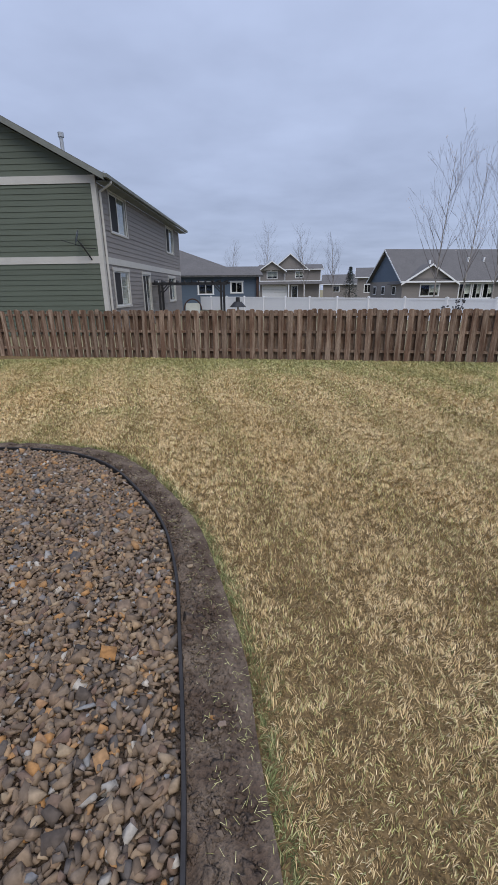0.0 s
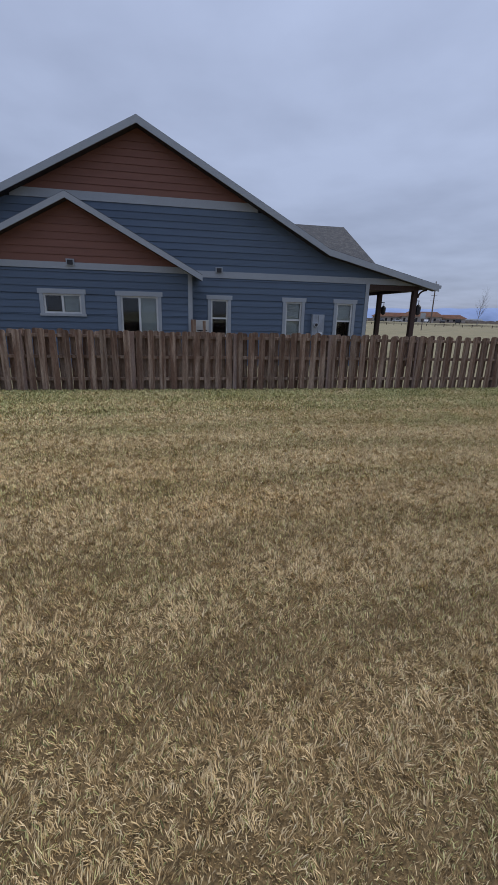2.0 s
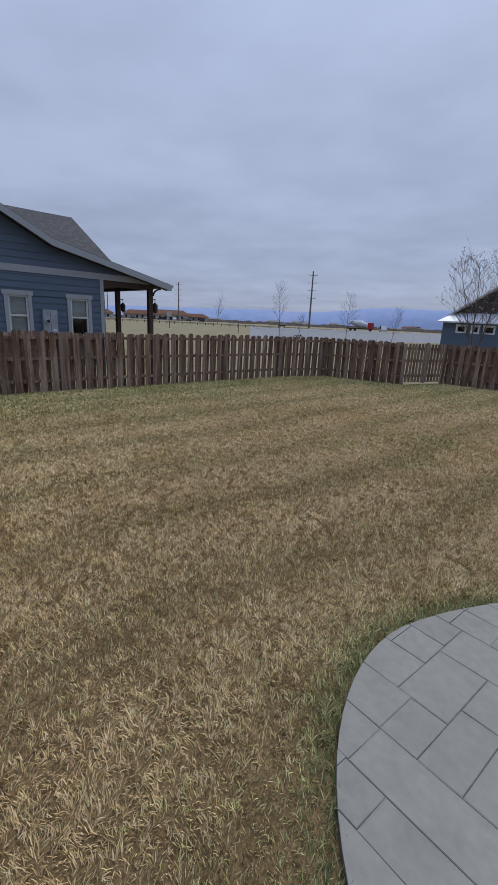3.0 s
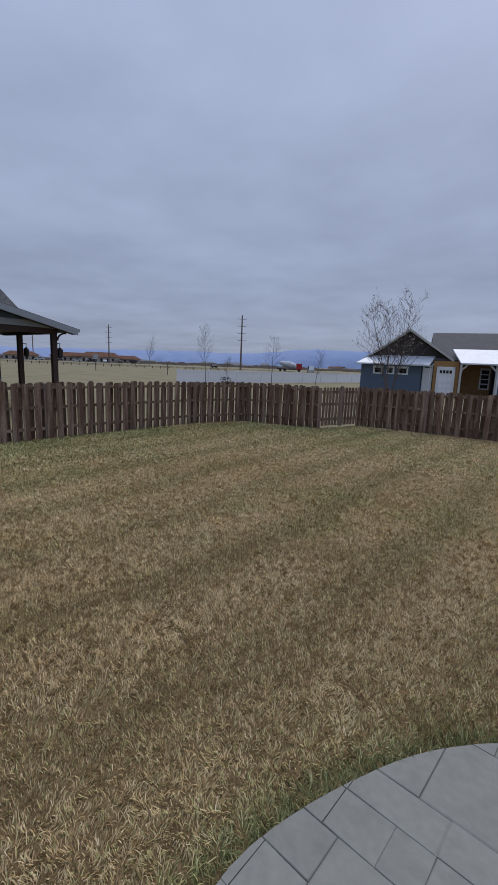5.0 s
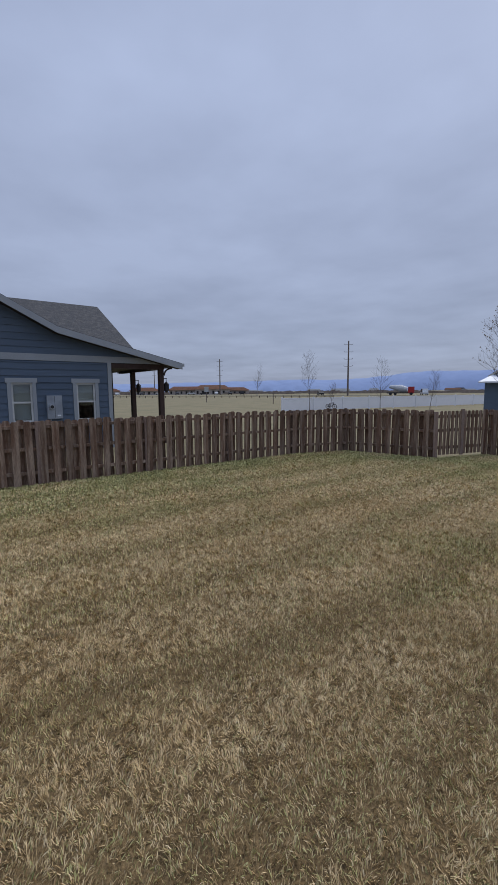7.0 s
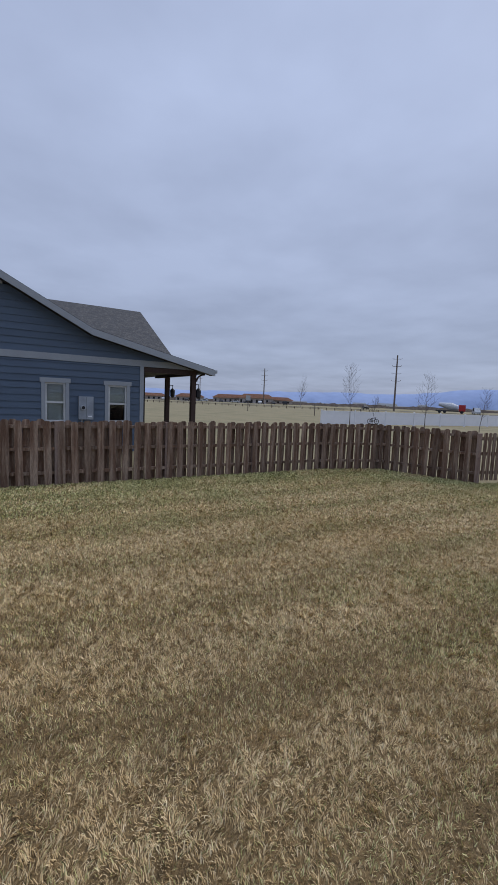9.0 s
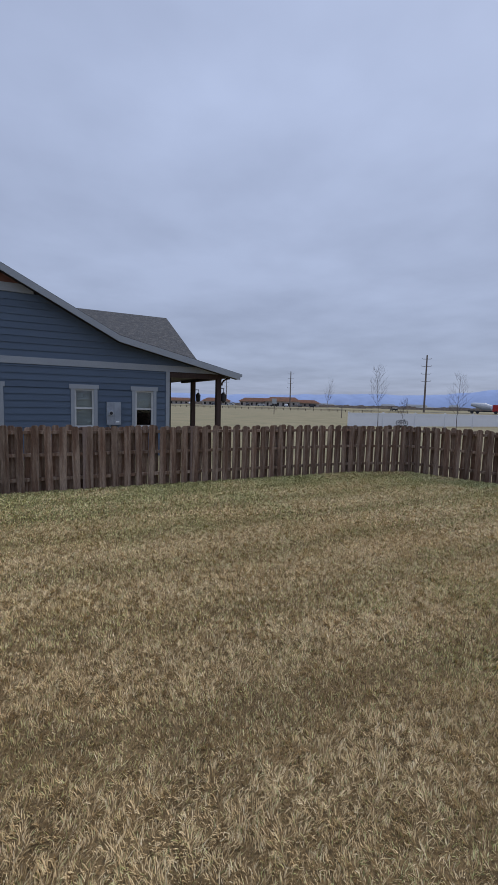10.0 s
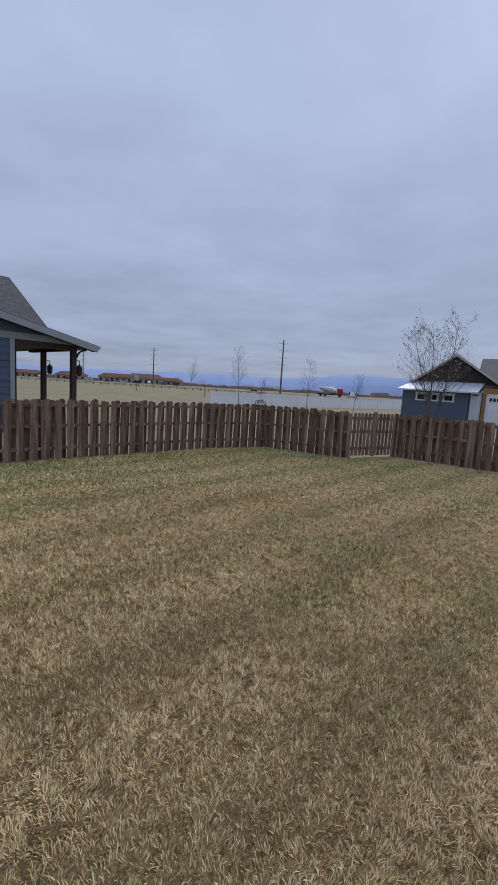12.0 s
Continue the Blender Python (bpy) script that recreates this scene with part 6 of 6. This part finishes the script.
rock_bed()


def soil_clods():
    """Cracked crumbs of dry soil along the bare strip."""
    gr = np.random.RandomState(8)
    shapes = []
    for k in range(9):
        bm = bmesh.new()
        for _ in range(9):
            bm.verts.new(gr.uniform(-0.5, 0.5, 3))
        bmesh.ops.convex_hull(bm, input=bm.verts)
        bmesh.ops.delete(bm, geom=[v for v in bm.verts if not v.link_faces], context="VERTS")
        bmesh.ops.recalc_face_normals(bm, faces=bm.faces)
        bm.verts.index_update()
        shapes.append((np.array([tuple(x.co) for x in bm.verts]), np.array([[q.index for q in p.verts] for p in bm.faces])))
        bm.free()
    V, F, n0 = [], [], 0
    a, b = np.array(ROCK_EDGE), np.array(DIRT_EDGE)
    for _ in range(6500):
        j = gr.randint(len(a) - 1)
        if a[j][0] < -3:
            continue
        u, t = gr.rand(), gr.beta(1.2, 2.0)
        p = (a[j] * (1 - u) + a[j + 1] * u) * (1 - t) + (b[j] * (1 - u) + b[j + 1] * u) * t
        s = gr.lognormal(-4.35, 0.6)
        v, f = shapes[gr.randint(len(shapes))]
        q = v * [s * gr.uniform(0.8, 1.6), s * gr.uniform(0.8, 1.4), s * 0.55] 
        c, si = math.cos(s * 1e5), math.sin(s * 1e5)
        q = q @ np.array([[c, -si, 0], [si, c, 0], [0, 0, 1]])
        V.append(q + [p[0], p[1], 0.006]); F.append(f + n0); n0 += len(v)
    add_raw("loose_soil", np.concatenate(V), np.concatenate(F), "soil", "crumbs of dry cracked brown soil", "stuff")
    n = 900
    j = gr.randint(len(a) - 1, size=n)
    t = gr.beta(2.2, 1.1, n)[:, None]
    p = a[j] * (1 - t) + b[j] * t + gr.uniform(-0.03, 0.03, (n, 2))
    p = p[p[:, 0] > -2.6]
    n = len(p)
    yaw, ln, w = gr.uniform(0, 6.28, n), gr.uniform(0.008, 0.034, n), gr.uniform(0.0005, 0.001, n)
    d = np.stack([np.cos(yaw), np.sin(yaw), gr.uniform(-0.05, 0.3, n)], 1) * ln[:, None]
    side = np.stack([-np.sin(yaw), np.cos(yaw), np.zeros(n)], 1) * w[:, None]
    base = np.stack([p[:, 0], p[:, 1], np.full(n, 0.018)], 1)
    v = np.stack([base - side, base + side, base + d + side * 0.5, base + d - side * 0.5], 1).reshape(-1, 3)
    add_raw("dead_straws", v, np.arange(n)[:, None] * 4 + [0, 1, 2, 3], "olive_grass", "pale dead grass straws lying on the bare soil")


soil_clods()


def clip(poly, cut):
    """A convex polygon clipped by a convex outline, both counter-clockwise."""
    for (ax, ay), (bx, by) in zip(cut, cut[1:] + cut[:1]):
        side = lambda p: (bx - ax) * (p[1] - ay) - (by - ay) * (p[0] - ax)  # noqa: E731
        out = []
        for p, q in zip(poly, poly[1:] + poly[:1]):
            a, b = side(p), side(q)
            if a >= 0:
                out.append(p)
            if (a >= 0) != (b >= 0):
                t = a / (a - b)
                out.append((p[0] + (q[0] - p[0]) * t, p[1] + (q[1] - p[1]) * t))
        poly = out
        if len(poly) < 3:
            return []
    return poly


def patio():
    outline = PATIO[::-1]
    area = sum(a[0] * b[1] - b[0] * a[1] for a, b in zip(outline, outline[1:] + outline[:1]))
    if area < 0:
        outline = outline[::-1]
    p = thing("patio", "grey stamped concrete patio with a rounded corner", "patio", kind="structure")
    bm = bmesh.new()
    prism(bm, outline, "z", -0.03, 0.014)
    part("patio_base", bm, "joint", p)
    rng = random.Random(6)
    c, s = math.cos(radians(6.8)), math.sin(radians(6.8))
    # the joints of the outer end as they lie; the same bond goes on around them
    u0, u1, v0, v1 = 0.25, 1.3, -4.335, -2.866
    rows = [(0.25, 0.6, -4.335, -4.162), (0.6, 0.968, -4.335, -4.162), (0.968, 1.3, -4.335, -4.162),
            (0.25, 0.597, -4.162, -3.97), (0.597, 0.75, -4.162, -3.97), (0.75, 0.968, -4.162, -3.97), (0.968, 1.3, -4.162, -3.97),
            (0.25, 0.497, -3.97, -3.716), (0.497, 0.895, -3.97, -3.716), (0.895, 1.3, -3.97, -3.77),
            (0.895, 1.088, -3.77, -3.57), (1.088, 1.3, -3.77, -3.57), (0.895, 1.3, -3.57, -3.326),
            (0.655, 0.895, -3.716, -3.326), (0.25, 0.655, -3.716, -3.446), (0.478, 0.655, -3.446, -3.08), (0.25, 0.478, -3.446, -3.08),
            (0.655, 0.826, -3.326, -3.08), (0.826, 1.3, -3.326, -3.08), (0.25, 0.82, -3.08, -2.866), (0.82, 1.3, -3.08, -2.866)]
    for ua, ub, va, vb in ((-4.6, 2.4, -6.2, v0), (-4.6, 2.4, v1, -1.0), (-4.6, u0, v0, v1), (u1, 2.4, v0, v1)):
        y = va
        while y < vb - 1e-6:
            hh = min(rng.choice((0.17, 0.2, 0.25, 0.37)), vb - y)
            if vb - y - hh < 0.08:
                hh = vb - y
            x = ua
            while x < ub - 1e-6:
                w = min(rng.choice((0.18, 0.22, 0.35, 0.4, 0.48)), ub - x)
                rows.append((x, x + w, y, y + hh))
                x += w
            y += hh
    g = 0.0011
    for x0, x1, y0, y1 in rows:
        w = [rng.uniform(-0.002, 0.002) for _ in range(8)]
        q = [(x0 + g + w[0], y0 + g + w[1]), (x1 - g + w[2], y0 + g + w[3]), (x1 - g + w[4], y1 - g + w[5]), (x0 + g + w[6], y1 - g + w[7])]
        q = [(a * c - b * s, a * s + b * c) for a, b in q]
        q = clip(q, outline)
        if len(q) < 3:
            continue
        ctr = (sum(a for a, _ in q) / len(q), sum(b for _, b in q) / len(q))
        bm = bmesh.new()
        lo = [bm.verts.new((a, b, 0.012)) for a, b in q]
        mid = [bm.verts.new((a, b, 0.0165)) for a, b in q]
        top = [bm.verts.new((a + (ctr[0] - a) * 0.03, b + (ctr[1] - b) * 0.03, 0.0195)) for a, b in q]
        bm.faces.new(top)
        for r0, r1 in ((lo, mid), (mid, top)):
            for j in range(len(q)):
                i = (j + 1) % len(q)
                bm.faces.new((r0[j], r0[i], r1[i], r1[j]))
        bmesh.ops.recalc_face_normals(bm, faces=bm.faces)
        part("paving_slab", bm, "slab", p)


patio()


def value_noise(x, y, size, seed):
    """Smooth noise between 0 and 1 for arrays."""
    gr = np.random.RandomState(seed)
    table = gr.rand(256, 256)
    u, v = x / size + 1000, y / size + 1000
    i, j = np.floor(u).astype(int), np.floor(v).astype(int)
    fu, fv = u - i, v - j
    fu, fv = fu * fu * (3 - 2 * fu), fv * fv * (3 - 2 * fv)
    t = lambda a, b: table[a % 256, b % 256]  # noqa: E731
    return (t(i, j) * (1 - fu) + t(i + 1, j) * fu) * (1 - fv) + (t(i, j + 1) * (1 - fu) + t(i + 1, j + 1) * fu) * fv


def edge_distance(line, x, y):
    d = np.full(len(x), 99.0)
    for (ax, ay), (bx, by) in zip(line, line[1:]):
        vx, vy = bx - ax, by - ay
        t = np.clip(((x - ax) * vx + (y - ay) * vy) / (vx * vx + vy * vy + 1e-9), 0, 1)
        d = np.minimum(d, np.hypot(x - ax - t * vx, y - ay - t * vy))
    return d


def lawn():
    bm = bmesh.new()
    bm.faces.new([bm.verts.new((x, y, -0.016)) for x, y in YARD])
    bmesh.ops.recalc_face_normals(bm, faces=bm.faces)
    part("lawn_soil", bm, "thatch", None, "brown thatch and soil under the lawn", "structure")
    gr = np.random.RandomState(17)
    ring = [(8.74, -12.53), (10.98, -11.45), (11.2, -9.75), (8.16, 9.62), (-13.0, 13.35)]
    bed_all = DIRT_EDGE + [(-6.0, -1.0)]
    walk_line = [(0.14, -0.2), (0.3, -1.7), (0.7, -2.9), (1.3, -3.8)]
    out = {"dry": [], "olive": [], "brown": [], "green": []}
    for near, far, count, width, length, tuft in ((0.0, 3.2, 17000, 0.0033, 0.027, True), (3.2, 6.5, 10000, 0.0068, 0.034, True), (6.5, 20.0, 3800, 0.0145, 0.036, True), (0.0, 3.2, 10000, 0.004, 0.016, False), (3.2, 6.5, 5000, 0.0068, 0.022, False), (6.5, 20.0, 1700, 0.016, 0.026, False)):
        lox, hix, loy, hiy = max(-8.0, -0.9 - far), min(11.4, 1.4 + far), max(-17.5, -3.9 - far), min(11.5, -0.1 + far)
        n = int(count * (hix - lox) * (hiy - loy))
        x, y = gr.uniform(lox, hix, n), gr.uniform(loy, hiy, n)
        # nothing is ever seen behind the walk
        k = ~((x < -1.2) & (y < -0.2)) & ~((x < -5.5) & (y < 4.4))
        x, y = x[k], y[k]
        dw = edge_distance(walk_line, x, y)
        k = (dw >= near) & (dw < far)
        x, y = x[k], y[k]
        k = inside(YARD, x, y) & ~inside(bed_all, x, y) & ~inside(PATIO, x, y)
        x, y = x[k], y[k]
        n = len(x)
        clump = value_noise(x, y, 0.015, 1) * 0.6 + value_noise(x, y, 0.038, 2) * 0.4
        # mower stripes: leaning blades' light and dark, also put into the colour mix below
        wave = np.sin(2 * math.pi * ((x + 0.16 * y) / 1.15 + 0.5 * value_noise(x, y, 2.5, 21)))
        stripe = wave * (0.55 + 0.45 * value_noise(x, y, 1.7, 22))
        keep = gr.rand(n) < ((0.05 + 1.4 * clump if near < 1 else 0.35 + 0.9 * clump) * (1 + 0.2 * stripe) if tuft else 0.5 + 0.6 * clump)
        x, y, clump, stripe = x[keep], y[keep], clump[keep], stripe[keep]
        n = len(x)
        de = edge_distance(DIRT_EDGE, x, y)
        dp = edge_distance(PATIO + PATIO[:1], x, y)
        df = edge_distance(ring, x, y)
        fresh = np.clip(value_noise(x, y, 0.5, 5) * 0.6 + value_noise(x, y, 1.9, 15) * 0.5 - 0.62, 0, 1)
        fence = np.exp(-(df / 2.4) ** 2) * (0.35 + value_noise(x, y, 0.9, 6))
        g = 0.02 + 0.9 * np.exp(-(de / 0.09) ** 2) + 0.85 * np.exp(-(dp / 0.13) ** 2) + 0.38 * fence + 0.3 * fresh
        o = 0.1 + 0.3 * np.exp(-(dp / 0.45) ** 2) + 0.45 * fence + 0.9 * fresh - 0.3 * np.minimum(stripe, 0) - 0.06 * stripe
        pick = gr.rand(n)
        green, olive = pick < g, (pick >= g) & (pick < g + o)
        # shade-brown blades: in dark stripes, and in the gaps, mostly near the walk
        brown = ~green & ((gr.rand(n) < 0.05 + 0.55 * np.clip(-stripe - 0.25, 0, 1)) if tuft else (gr.rand(n) < (0.85 if near < 1 else 0.35 if near < 5 else 0.05)))
        olive &= ~brown
        lean = 2 * math.pi * (1.3 * value_noise(x, y, 0.04, 3) + 0.5 * value_noise(x, y, 0.4, 4)) + gr.normal(0, 0.6, n)
        tilt = np.clip(1.02 - 0.4 * value_noise(x, y, 0.16, 7) + 0.12 * stripe + gr.normal(0, 0.3, n), 0.05, 1.35)
        ln = length * (0.55 + 0.8 * clump) * (1 + 0.12 * stripe) * gr.uniform(0.6, 1.25, n) * (1 + 0.9 * np.exp(-(dp / 0.12) ** 2) + 0.3 * np.exp(-(de / 0.1) ** 2))
        w = width * gr.uniform(0.55, 1.3, n) / 2
        yaw = lean + math.pi / 2 + gr.normal(0, 0.7, n)
        base = np.stack([x, y, np.full(n, -0.016)], 1)
        side = np.stack([np.cos(yaw) * w, np.sin(yaw) * w, np.zeros(n)], 1)
        tip = base + np.stack([np.cos(lean) * np.sin(tilt) * ln, np.sin(lean) * np.sin(tilt) * ln, np.cos(tilt) * ln + 0.004], 1)
        mid = base + (tip - base) * 0.55 + np.stack([np.zeros(n), np.zeros(n), ln * 0.13], 1)
        if near == 0.0 and tuft:
            v = np.stack([base - side, base + side, mid + side * 0.8, tip, mid - side * 0.8], 1)
        else:
            v = np.stack([base - side, base + side, tip], 1)
        for key, m in (("dry", ~(green | olive | brown)), ("olive", olive), ("brown", brown), ("green", green)):
            out[key].append((v[m], near == 0.0 and tuft))
    for key, mat, name, label in (("dry", "grass", "lawn_grass", "dry straw-coloured dormant lawn grass"), ("olive", "olive_grass", "half_dormant_grass", "dull olive half-dormant lawn grass"), ("brown", "brown_grass", "dead_under_grass", "brown lawn grass with the shade between blades in its colour"), ("green", "green_grass", "green_grass", "green grass blades along the lawn edges")):
        V, T, n0 = [], [], 0
        for v, fine in out[key]:
            c = v.shape[1]
            idx = np.arange(len(v))[:, None] * c + n0
            if fine:
                T += [idx + [0, 1, 2], idx + [0, 2, 4], idx + [4, 2, 3]]
            else:
                T.append(idx + [0, 1, 2])
            V.append(v.reshape(-1, 3)); n0 += len(v) * c
        add_raw(name, np.concatenate(V), np.concatenate(T), mat, label)


M["thatch"] = material("brown lawn thatch", (0.17, 0.115, 0.052), 0.95, 0.6, 3, 90, 1.0, second=(0.12, 0.08, 0.036), blend=0.8)
lawn()
